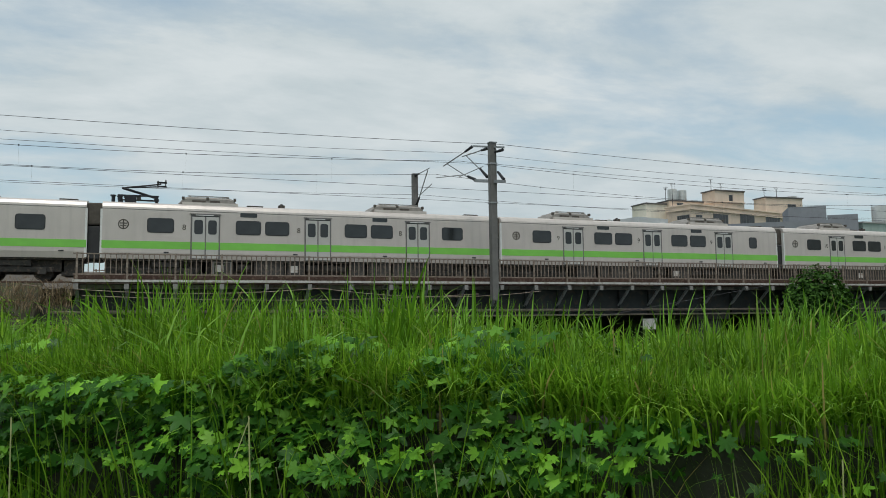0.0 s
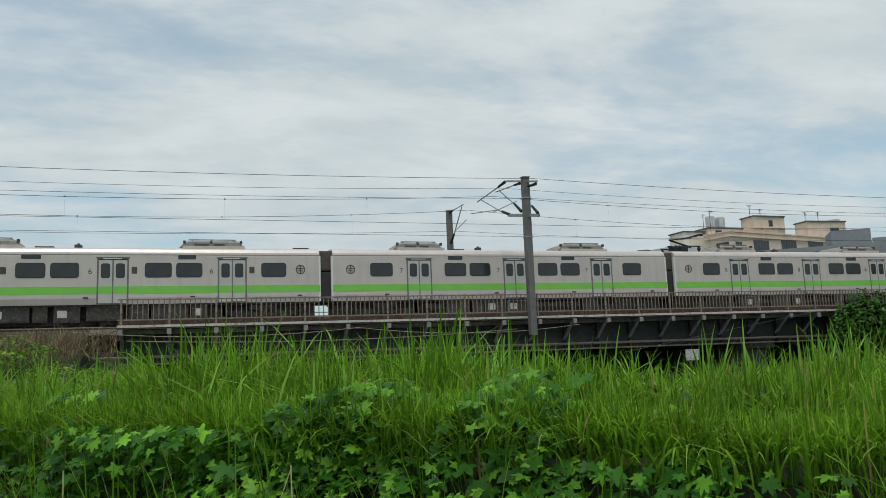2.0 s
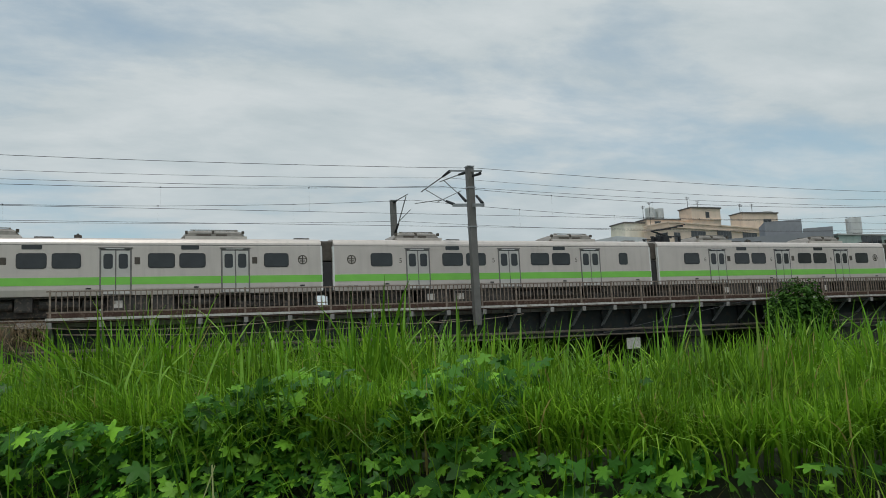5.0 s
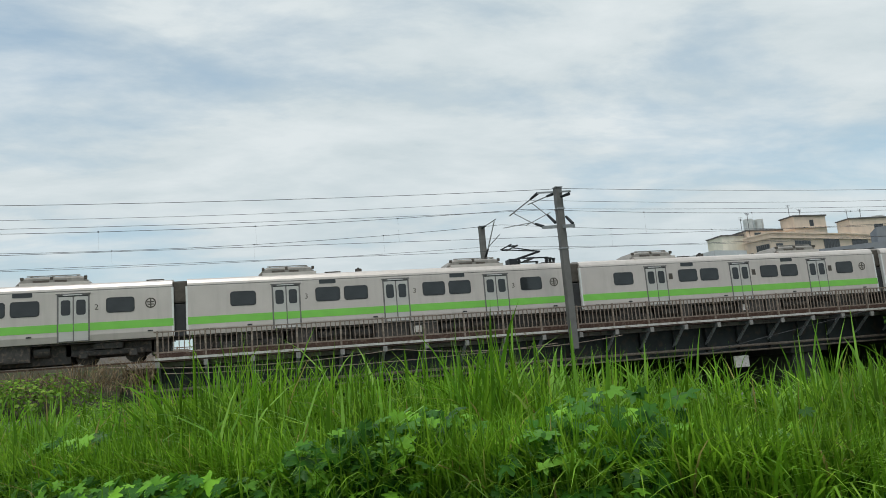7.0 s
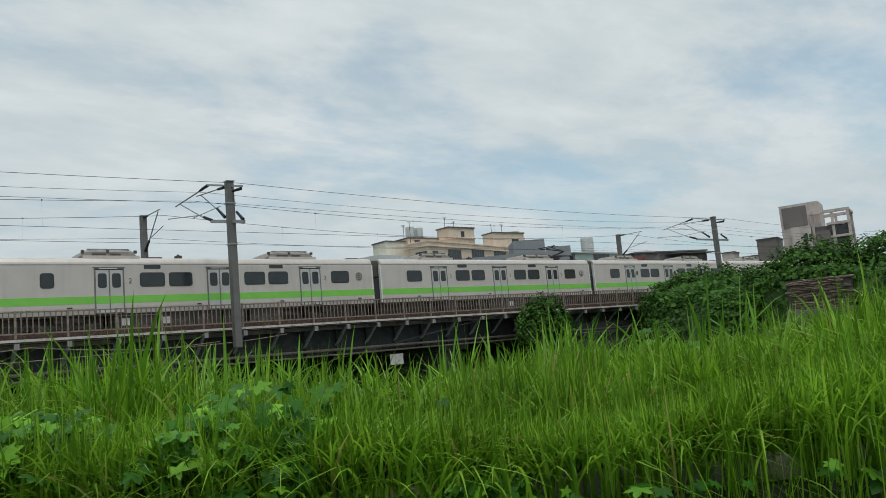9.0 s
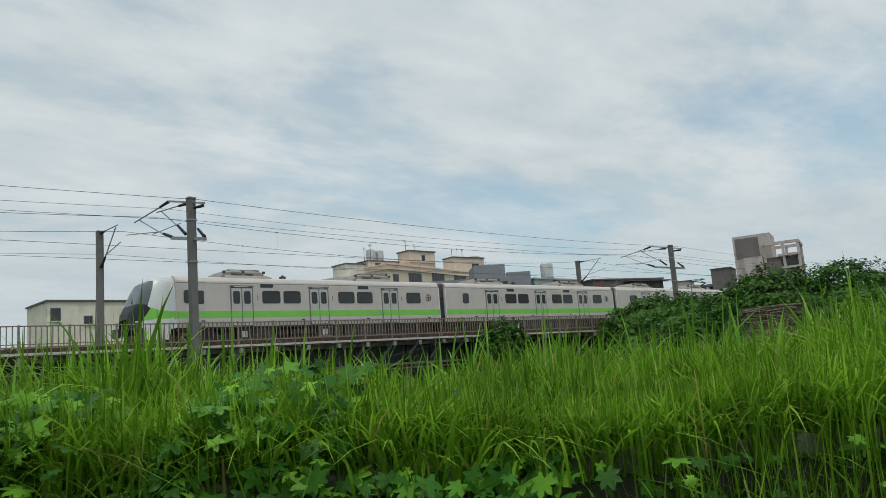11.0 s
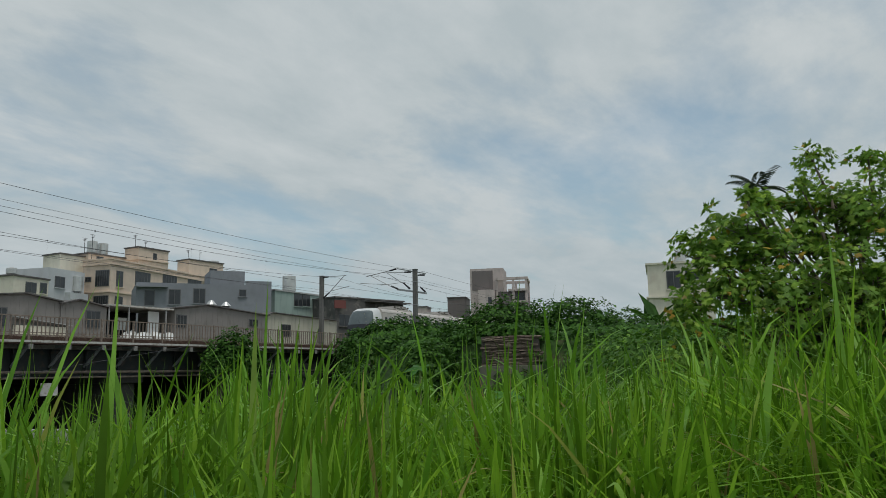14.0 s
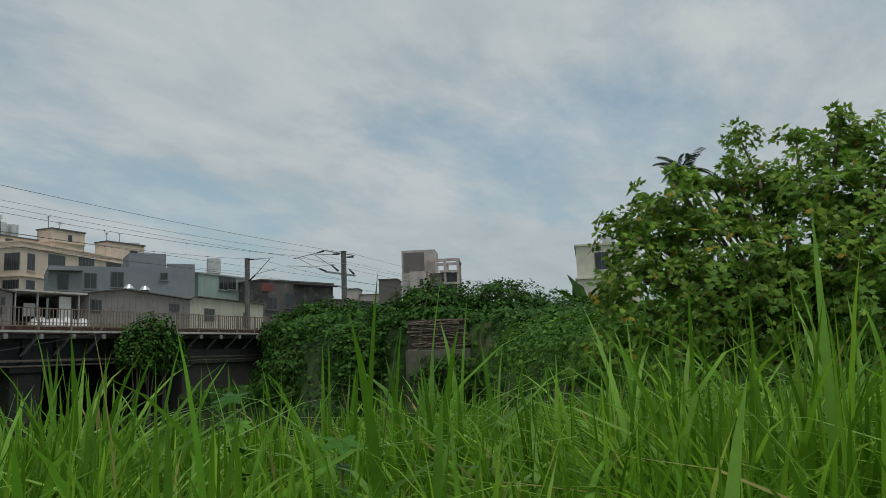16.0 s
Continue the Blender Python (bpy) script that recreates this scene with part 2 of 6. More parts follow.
BARK = material("grey_bark", (0.16, 0.13, 0.10), 0.9, 0, 0.3, 6, 0.4, 40)
STEM = material("pale_stem", (0.30, 0.33, 0.13), 0.7, 0, 0.25, 8, 0.05)
WATER = material("dark_water", (0.03, 0.035, 0.03), 0.08, 0, 0.2, 0.5, 0.1, 3)
GRASSM = leaf_material("grass_blade", (0.15, 0.325, 0.019), (0.31, 0.52, 0.044), 0.46, 0.5, 0.025)
REED = leaf_material("tall_grass_blade", (0.16, 0.36, 0.03), (0.30, 0.52, 0.09), 0.45, 0.42, 0.05)
VINE = leaf_material("lobed_vine_leaf", (0.042, 0.15, 0.015), (0.195, 0.43, 0.033), 0.22, 0.45)
TREEL = leaf_material("tree_leaf", (0.16, 0.31, 0.04), (0.34, 0.50, 0.07), 0.45, 0.5, 0.012)
MIDL = leaf_material("mid_green_leaf", (0.075, 0.185, 0.024), (0.17, 0.32, 0.04), 0.3, 0.55)
BUSHL = leaf_material("bush_leaf", (0.045, 0.125, 0.016), (0.085, 0.20, 0.025), 0.25, 0.6)
DRY = leaf_material("dry_weed", (0.24, 0.17, 0.10), (0.34, 0.27, 0.17), 0.2, 0.7)
PALM = leaf_material("dark_palm_leaf", (0.05, 0.07, 0.045), (0.08, 0.11, 0.06), 0.15, 0.6)
YELLOW = leaf_material("yellowed_leaf", (0.42, 0.27, 0.03), (0.5, 0.36, 0.05), 0.35, 0.5)


# ---- mesh helpers ----
def finish(name, bm, mat_, parent=None, label="", smooth=False):
    me = bpy.data.meshes.new(name)
    bm.to_mesh(me)
    bm.free()
    me.materials.append(mat_)
    if smooth:
        me.shade_smooth()
    ob = new(name, me)
    if parent is not None:
        ob.parent = parent
    return tagged(ob, label)


def part(name, bm, mat_, parent, label="", smooth=False):
    return finish(name, bm, mat_, parent, label, smooth)


def thing(name, label, category, group="", kind="", m=None):
    ob = new(name)
    if m is not None:
        ob.matrix_basis = m
    return tagged(ob, label, category, group, kind)


def box(bm, x0, x1, y0, y1, z0, z1, bevel=0.0):
    vs = [bm.verts.new((x, y, z)) for x in (x0, x1) for y in (y0, y1) for z in (z0, z1)]
    fs = [bm.faces.new([vs[i] for i in q]) for q in ((0, 1, 3, 2), (4, 6, 7, 5), (0, 4, 5, 1), (2, 3, 7, 6), (0, 2, 6, 4), (1, 5, 7, 3))]
    if bevel:
        es = list({e_ for f in fs for e_ in f.edges})
        bmesh.ops.bevel(bm, geom=es, offset=bevel, segments=2, profile=0.6, affect="EDGES")
    return bm


def B(*dims, bevel=0.0):
    return box(bmesh.new(), *dims, bevel=bevel)


def tube(bm, p, q, r, seg=8, r2=None):
    p, q = Vector(p), Vector(q)
    r2 = r if r2 is None else r2
    turn = (q - p).to_track_quat("Z", "Y").to_matrix()
    rings = []
    for c, rad in ((p, r), (q, r2)):
        rings.append([bm.verts.new(c + turn @ Vector((rad * math.cos(2 * math.pi * i / seg), rad * math.sin(2 * math.pi * i / seg), 0))) for i in range(seg)])
    for i in range(seg):
        j = (i + 1) % seg
        bm.faces.new((rings[0][i], rings[0][j], rings[1][j], rings[1][i]))
    bm.faces.new(rings[0][::-1])
    bm.faces.new(rings[1])
    return bm


def T(p, q, r, seg=8, r2=None):
    return tube(bmesh.new(), p, q, r, seg, r2)


def beam(bm, p, q, w, h):
    """A square bar from p to q."""
    p, q = Vector(p), Vector(q)
    turn = (q - p).to_track_quat("Z", "Y").to_matrix()
    ring = [[bm.verts.new(c + turn @ Vector((x * w / 2, y * h / 2, 0))) for x, y in ((-1, -1), (1, -1), (1, 1), (-1, 1))] for c in (p, q)]
    for i in range(4):
        j = (i + 1) % 4
        bm.faces.new((ring[0][i], ring[0][j], ring[1][j], ring[1][i]))
    bm.faces.new(ring[0][::-1])
    bm.faces.new(ring[1])
    return bm


def rounded_plate(x0, x1, z0, z1, y0, y1, r):
    """A plate in the xz plane with rounded corners, from y0 (front) to y1."""
    bm = bmesh.new()
    pts = []
    for cx, cz, a0 in ((x1 - r, z1 - r, 0), (x0 + r, z1 - r, 90), (x0 + r, z0 + r, 180), (x1 - r, z0 + r, 270)):
        for k in range(4):
            an = radians(a0 + 30 * k)
            pts.append((cx + r * math.cos(an), cz + r * math.sin(an)))
    f = [bm.verts.new((x, y0, z)) for x, z in pts]
    g = [bm.verts.new((x, y1, z)) for x, z in pts]
    bm.faces.new(f)
    bm.faces.new(g[::-1])
    for i in range(len(pts)):
        j = (i + 1) % len(pts)
        bm.faces.new((f[j], f[i], g[i], g[j]))
    bmesh.ops.recalc_face_normals(bm, faces=bm.faces[:])
    return bm


def np_mesh(name, verts, faces, mat_, parent=None, smooth=False):
    """A mesh object from arrays of vertices and of faces that all have the same number of corners."""
    me = bpy.data.meshes.new(name)
    verts, faces = np.asarray(verts, np.float32), np.asarray(faces, np.int32)
    k = faces.shape[1]
    me.vertices.add(len(verts))
    me.vertices.foreach_set("co", verts.ravel())
    me.loops.add(faces.size)
    me.loops.foreach_set("vertex_index", faces.ravel())
    me.polygons.add(len(faces))
    me.polygons.foreach_set("loop_start", np.arange(0, faces.size, k, dtype=np.int32))
    me.update(calc_edges=True)
    me.materials.append(mat_)
    if smooth:
        me.shade_smooth()
    ob = new(name, me)
    if parent is not None:
        ob.parent = parent
    return ob


def text_part(body, size, m, mat_, parent, name="numeral"):
    cu = bpy.data.curves.new("text", "FONT")
    cu.body, cu.size, cu.align_x, cu.align_y, cu.extrude = body, size, "CENTER", "CENTER", 0.002
    tmp = new("text", cu)
    me = bpy.data.meshes.new_from_object(tmp)
    bpy.data.objects.remove(tmp)
    me.materials.clear()
    me.materials.append(mat_)
    ob = new(name, me)
    ob.parent = parent
    ob.matrix_basis = m
    return ob


# ---- ground ----
WALL_P, WALL_D, WALL_N = np.array((1.5, 1.9)), np.array((0.77, -0.64)), np.array((0.64, 0.77))
BANK_L = ((-6.0, 60.0), (-3.6, 33.0), (7.6, 19.0), (8.7, 12.0), (12.0, 6.0), (19.0, 3.4), (23.0, -30.0))
BANK_R = ((52.0, 60.0), (50.5, 36.0), (31.5, 16.0), (31.5, 10.0), (33.0, -30.0))


def bank_x(line, y):
    ys = [p[1] for p in line][::-1]
    xs = [p[0] for p in line][::-1]
    return np.interp(y, ys, xs)


def ground_z(x, y):
    """Height of the ground: the path by the low wall, the grassy plateau, the channel, the far banks."""
    x, y = np.asarray(x, float), np.asarray(y, float)
    s = (x - WALL_P[0]) * WALL_N[0] + (y - WALL_P[1]) * WALL_N[1]
    ease = lambda v: np.clip(v, 0, 1) ** 2 * (3 - 2 * np.clip(v, 0, 1))
    z = 0.7 + 0.92 * ease((s + 0.12) / 0.14) - 0.35 * ease((s - 2.5) / 6.0)
    left = ease((y - 24.0 - 0.6 * np.clip(x + 4, -8, 0)) / 8.0) * ease((-3.2 - x) / 2.0 + 1.0)
    z = z + (1.9 - z) * left
    z = z + (3.9 - z) * ease((y - 45.2) / 0.8)
    cl, cr = x - bank_x(BANK_L, y), bank_x(BANK_R, y) - x
    chan = ease(cl / 2.2) * ease(cr / 1.2) * (1 - ease((y - 45.2) / 0.8))
    right = ease(-cr / 1.0 + 0.6) * (1 - ease((y - 45.2) / 0.8))
    z = z + (3.3 - z) * right
    z = z * (1 - chan) + (-0.9) * chan
    rough = 0.06 * np.sin(x * 1.7 + y * 0.6) * np.cos(y * 1.3 - x * 0.4)
    return z + rough * (1 - ease((y - 26) / 6.0))


def axis(parts):
    return np.unique(np.concatenate([np.arange(a0, b0, st) for a0, b0, st in parts]).round(3))


gx = axis(((-3000, -200, 400), (-200, -20, 20), (-20, -6, 2), (-6, 14, 0.25), (14, 60, 1.0), (60, 200, 20), (200, 3001, 400)))
gy = axis(((-3000, -200, 400), (-200, -20, 20), (-20, -6, 2), (-6, 14, 0.25), (14, 60, 1.0), (60, 200, 20), (200, 3001, 400)))
GX, GY = np.meshgrid(gx, gy)
GZ = ground_z(GX, GY)
idx = np.arange(GX.size).reshape(GX.shape)
quads = np.stack([idx[:-1, :-1], idx[:-1, 1:], idx[1:, 1:], idx[1:, :-1]], -1).reshape(-1, 4)
ground = np_mesh("ground", np.stack([GX, GY, GZ], -1).reshape(-1, 3), quads, TURF, smooth=True)
tagged(ground, "grassy ground with a sunken stream channel", "ground", kind="structure")
water = finish("water", B(-5, 54, -30, 47.5, -0.9, -0.6), WATER)
tagged(water, "dark still water in the channel under the bridge", "water", kind="structure")

# low wall hidden in the growth
low_wall = thing("wall_low", "low mossy concrete wall with shade-darkened face, overgrown with vines and grass", "wall", kind="structure",
                 m=Matrix.Translation((WALL_P[0], WALL_P[1], 0)) @ Matrix.Rotation(math.atan2(WALL_D[1], WALL_D[0]), 4, "Z"))
for k in range(6):
    x0 = -9 + 3 * k
    # face colour carries the deep shade seen through gaps in the growth
    part("wall_segment", B(x0 + 0.01, x0 + 2.99, -0.14, 0.06, 0.55, 1.76, bevel=0.015), WALLSHADE, low_wall)
    part("coping", B(x0 + 0.006, x0 + 2.994, -0.15, 0.08, 1.763, 1.84, bevel=0.02), OLDCON, low_wall, "worn mossy concrete coping")

# concrete edge of the bank, seen as a thin pale line above the grass
edge = thing("bank_edge", "thin pale concrete edging along the stream bank", "kerb", kind="structure")
EDGE = BANK_L[1:4] + ((8.9, 11.0),)
for (xa, ya), (xb, yb) in zip(EDGE, EDGE[1:]):
    pa, pb = Vector((xa - 0.1, ya, 0)), Vector((xb - 0.1, yb, 0))
    n_seg = max(1, round((pb - pa).length / 3.0))
    for k in range(n_seg):
        u0, u1 = pa.lerp(pb, k / n_seg + 0.002), pa.lerp(pb, (k + 1) / n_seg - 0.002)
        u0.z = u1.z = 1.36
        part("edging_slab", beam(bmesh.new(), u0, u1, 0.2, 0.3), CONC, edge)

# ---- bridge ----
RAIL_Z, DECK_Z, X_L, X_R = 4.05, 3.96, -3.4, 49.4
TRACK_Y = (38.35, 42.45)
bridge = thing("railway_bridge", "dark steel railway bridge with rusty railings over a stream", "bridge", kind="structure")
part("deck", B(X_L - 1.2, X_R + 1.0, 35.3, 46.2, 3.62, 3.86), DECKC, bridge)
part("walkway", B(X_L, X_R, 34.42, 35.28, 3.80, 3.88), KERB, bridge, "rust-stained steel walkway")
part("edge_angle", B(X_L, X_R, 34.38, 34.418, 3.87, 3.975), PAINTW, bridge, "pale edge strip of the walkway")
part("walkway_kerb", B(X_L, X_R, 35.05, 35.25, 3.884, 4.20), KERB, bridge)
for y0 in (35.75, 40.35, 44.9):
    part("girder_web", B(X_L, X_R, y0, y0 + 0.05, 2.30, 3.615), GIRDER, bridge, "dark plate girder")
    part("girder_flange", B(X_L, X_R, y0 - 0.2, y0 + 0.25, 2.22, 2.296), GIRDER, bridge)
strut_bm = beam(bmesh.new(), (0, 34.55, 3.74), (0, 35.7, 2.75), 0.14, 0.09)
stiff_bm = B(-0.03, 0.03, 35.56, 35.745, 2.30, 3.61)
foot_bm = B(-0.09, 0.09, 34.30, 34.375, 3.56, 3.80)
cross_bm = B(-0.05, 0.05, 34.45, 35.72, 3.66, 3.795)
protos = []
for nm, bm_, mt in (("bracket_strut", strut_bm, STRUT), ("stiffener", stiff_bm, GIRDER), ("post_foot", foot_bm, CONC), ("bracket_arm", cross_bm, STRUT)):
    me = bpy.data.meshes.new(nm)
    bm_.to_mesh(me)
    bm_.free()
    me.materials.append(mt)
    protos.append((nm, me))
n_br = int((X_R - X_L) / 1.955)
for k in range(n_br + 1):
    for nm, me in protos:
        o = new(nm, me)
        o.parent, o.location = bridge, (X_L + 0.15 + 1.955 * k, 0, 0)
part("service_pipe", T((X_L - 1, 35.25, 2.62), (X_R, 35.25, 2.42), 0.07), RUST, bridge, "rusty pipe slung along the girder")
part("service_pipe", T((X_L, 35.15, 2.3), (X_R, 35.15, 2.2), 0.045), RUST, bridge)
part("sagging_cable", T((21.0, 34.3, 2.0), (33.5, 34.25, 3.85), 0.016, 6), WIRE, bridge, "slack dark cable hanging from the walkway")
# supports take their under-bridge darkness from the base colour
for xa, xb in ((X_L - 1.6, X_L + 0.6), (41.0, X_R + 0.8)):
    part("abutment", B(xa, xb, 35.2, 46.0, -1.5, 2.9, bevel=0.03), PIERC, bridge, "stained concrete abutment, coloured dark for the shade under the deck")
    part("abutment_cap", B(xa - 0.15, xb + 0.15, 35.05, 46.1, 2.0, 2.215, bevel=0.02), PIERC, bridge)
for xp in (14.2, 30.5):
    part("pier", B(xp - 0.9, xp + 0.9, 35.9, 45.2, -1.5, 1.9, bevel=0.12), PIERC, bridge, "stained concrete pier, coloured dark for the shade under the deck")
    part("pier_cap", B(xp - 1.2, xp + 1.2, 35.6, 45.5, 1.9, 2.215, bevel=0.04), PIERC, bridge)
for xa, xb, za, zb, dip in ((-5.2, 7.0, 3.74, 3.62, 0.3), (7.0, 18.5, 3.62, 3.5, 0.35), (-3.0, 15.0, 3.3, 3.35, 0.25)):
    bm = bmesh.new()
    run = [Vector((xa + (xb - xa) * k / 10, 34.32, za + (zb - za) * k / 10 - dip * 4 * (k / 10) * (1 - k / 10))) for k in range(11)]
    for p0, p1 in zip(run, run[1:]):
        tube(bm, p0, p1, 0.022, 6)
    part("slack_cable", bm, RUST, bridge, "slack grey conduit sagging under the walkway")
part("notice_board", B(25.2, 26.1, 35.0, 35.06, 1.4, 2.0, bevel=0.01), PAINTW, bridge, "small dirty white board under the girder")

# railing of the walkway
railing = thing("walkway_railing", "rusty brown steel railing along the bridge walkway", "railing", kind="structure")
part("top_rail", B(X_L, X_R, 34.57, 34.63, 5.06, 5.11), RUST, railing)
part("bottom_rail", B(X_L, X_R, 34.575, 34.625, 4.18, 4.24), RUST, railing, "rust-red lower rail")
me_post, me_bal = bpy.data.meshes.new("post"), bpy.data.meshes.new("baluster")
for me, bm_, mt in ((me_post, B(-0.04, 0.04, 34.52, 34.60, 3.885, 5.13), RUST), (me_bal, B(-0.019, 0.019, 34.58, 34.62, 4.24, 5.06), RUST)):
    bm_.to_mesh(me)
    bm_.free()
    me.materials.append(mt)
for k in range(n_br + 1):
    o = new("post", me_post)
    o.parent, o.location = railing, (X_L + 0.15 + 1.955 * k, 0, 0)
    for j in range(1, 9):
        xb = X_L + 0.15 + 1.955 * k + 0.217 * j
        if xb < X_R - 0.1:
            o = new("baluster", me_bal)
            o.parent, o.location = railing, (xb, 0, 0)

far_rail = thing("far_railing", "rusty brown steel railing on the far side of the bridge", "railing", kind="structure")
for z in (4.45, 5.05):
    part("rail", B(X_L, X_R, 46.0, 46.05, z, z + 0.05), RUST, far_rail)
part("parapet", B(X_L, X_R, 46.06, 46.16, 3.864, 4.3), PIERC, far_rail, "low stained concrete parapet")
for k in range(n_br + 1):
    o = new("post", me_post)
    o.parent, o.location = far_rail, (X_L + 0.15 + 1.955 * k, 11.47, 0)

# track bed and rails
bed = thing("track_bed", "double railway track on brown ballast with rusty rails", "railway track", kind="structure")
for k, ty in enumerate(TRACK_Y):
    part("ballast", B(-400, 400, ty - 1.7, ty + 1.7, 3.864, 3.93), BALLAST, bed)
    for dy in (-0.53, 0.53):
        bm = B(-400, 400, ty + dy - 0.035, ty + dy + 0.035, 4.0, RAIL_Z)
        box(bm, -400, 400, ty + dy - 0.065, ty + dy + 0.065, 3.935, 3.96)
        box(bm, -400, 400, ty + dy - 0.01, ty + dy + 0.01, 3.95, 4.01)
        part("rail", bm, RAILST, bed, "rusty steel rail")
me = bpy.data.meshes.new("sleeper")
bm = B(-0.12, 0.12, -1.2, 1.2, 3.90, 3.945, bevel=0.01)
bm.to_mesh(me)
bm.free()
me.materials.append(DECKC)
for ty in TRACK_Y:
    for k in range(100):
        o = new("sleeper", me)
        o.parent, o.location = bed, (-12 + 0.66 * k, ty, 0)
for name, xa, xb in (("embankment", -400, X_L - 1.25), ("embankment", X_R + 1.05, 400)):
    bm = bmesh.new()
    vs = [[bm.verts.new((x, y, z)) for y, z in ((30.5, 0.5), (35.6, 3.86), (46.0, 3.86), (51, 0.5))] for x in (xa, xb)]
    for j in range(4):
        k = (j + 1) % 4
        bm.faces.new((vs[0][j], vs[1][j], vs[1][k], vs[0][k]))
    bm.faces.new(vs[0][::-1])
    bm.faces.new(vs[1])
    tagged(finish(name, bm, SOIL), "earth railway embankment overgrown with weeds", "embankment", kind="structure")


trough = tagged(finish("cable_trough", B(-70, X_L + 0.8, 45.2, 45.7, 3.864, 4.95, bevel=0.02), DECKC), "concrete cable trough beside the far track", "kerb", kind="structure")


# ---- overhead line ----
def mast_near(x0, top):
    t_ = thing("catenary_mast", "grey steel catenary mast with double cantilevers beside the railway bridge", "mast", "catenary masts", m=Matrix.Translation((x0, 34.0, 0)))
    bm = B(-0.17, 0.17, -0.17, 0.17, 3.0 if abs(x0 - 15.7) < 1 else 2.5, top, bevel=0.02)
    part("post", bm, POLE, t_)
    part("cap", B(-0.2, 0.2, -0.2, 0.2, top, top + 0.05), GALV, t_)
    for z in (9.9, 7.9):
        part("band", B(-0.2, 0.2, -0.2, 0.2, z, z + 0.07), GALV, t_)
    zt, zl = top - 0.2, top - 1.95
    part("bracket", beam(bmesh.new(), (0.2, -1.0, zl - 0.18), (-0.26, 1.65, zl + 0.30), 0.13, 0.16), GALV, t_, "lower bracket beam")
    part("bracket", beam(bmesh.new(), (0.22, -0.95, zt - 0.2), (-0.33, 1.6, zt + 0.38), 0.08, 0.09), GALV, t_, "upper bracket bar")
    bm = tube(bmesh.new(), (-0.33, 1.6, zt + 0.38), (-0.95, 4.45, zt - 0.18), 0.035, 6)
    tube(bm, (-0.35, 2.0, zl + 0.45), (-0.88, 4.1, zt - 0.1), 0.03, 6)
    tube(bm, (-0.45, 2.4, zl + 0.75), (-1.2, 4.9, zl + 0.98), 0.025, 6)
    part("cantilever", bm, GALV, t_)
    bm = tube(bmesh.new(), (-0.05, 0.3, zt + 0.02), (-0.36, 3.1, zt + 0.12), 0.03, 6)
    tube(bm, (-0.1, 0.7, zl + 0.5), (-0.3, 2.7, zt + 0.1), 0.03, 6)
    tube(bm, (-0.15, 0.8, zl + 0.9), (-0.55, 3.2, zl + 0.75), 0.02, 6)
    part("cantilever", bm, GALV, t_)
    for p, q in (((-0.36, 1.7, zt + 0.37), (-0.52, 2.3, zt + 0.22)), ((-0.06, 0.4, zt + 0.02), (-0.14, 1.0, zt + 0.04)), ((-0.26, 1.6, zl + 0.34), (-0.42, 2.2, zl + 0.62)),
                 ((-0.06, 0.5, zl + 0.3), (-0.2, 1.05, zl + 0.82)), ((0.2, -0.9, zl - 0.05), (0.1, -0.45, zl + 0.4)), ((0.2, -0.85, zt - 0.3), (0.05, -0.25, zt - 0.3))):
        part("insulator", T(p, q, 0.085, 8, 0.06), BLACK, t_, "ribbed black insulator")
    return t_


def mast_far(x0, top):
    t_ = thing("catenary_mast", "grey steel catenary mast with a single cantilever beyond the tracks", "mast", "catenary masts", m=Matrix.Translation((x0, 45.0, 0)))
    part("post", B(-0.17, 0.17, -0.17, 0.17, 3.0, top, bevel=0.02), POLE, t_)
    part("cap", B(-0.2, 0.2, -0.2, 0.2, top, top + 0.04), GALV, t_)
    bm = tube(bmesh.new(), (0, -0.2, top - 0.1), (0, -2.8, top - 0.12), 0.03, 6)
    tube(bm, (0, -0.9, top - 1.6), (0, -2.5, top - 0.2), 0.035, 6)
    tube(bm, (0, -1.0, top - 1.5), (0, -3.2, top - 1.15), 0.025, 6)
    part("cantilever", bm, GALV, t_)
    for p, q in (((0, -0.2, top - 0.1), (0, -0.8, top - 0.11)), ((0, -0.2, top - 2.1), (0, -0.9, top - 1.6))):
        part("insulator", T(p, q, 0.085, 8, 0.06), BLACK, t_, "ribbed black insulator")
    return t_


for x0 in (-28.0, 15.72, 59.45, 103.0, 147.0):
    mast_near(x0, 11.0)
for x0 in (-28.2, 15.3, 60.8, 104.0):
    mast_far(x0, 11.37)


def sweep(bm, pts, r, seg=5):
    """One connected tube along a line of points."""
    rings = []
    for k, p in enumerate(pts):
        d = (pts[min(k + 1, len(pts) - 1)] - pts[max(k - 1, 0)]).normalized()
        turn = d.to_track_quat("Z", "Y").to_matrix()
        rings.append([bm.verts.new(p + turn @ Vector((r * math.cos(2 * math.pi * i / seg), r * math.sin(2 * math.pi * i / seg), 0))) for i in range(seg)])
    for r0, r1 in zip(rings, rings[1:]):
        for i in range(seg):
            bm.faces.new((r0[i], r0[(i + 1) % seg], r1[(i + 1) % seg], r1[i]))
    bm.faces.new(rings[0][::-1])
    bm.faces.new(rings[-1])
    return bm


def wire(label, y, z_at, sag, r, xs=(-72.0, -28.0, 15.72, 59.45, 103.0, 147.0)):
    pts = []
    for a0, b0 in zip(xs, xs[1:]):
        for k in range(12 if b0 < xs[-1] else 13):
            f = k / 12
            pts.append(Vector((a0 + (b0 - a0) * f, y, z_at - sag * 4 * f * (1 - f))))
    return tagged(finish("overhead_wire", sweep(bmesh.new(), pts, r), WIRE), label, "wire", "overhead wires")


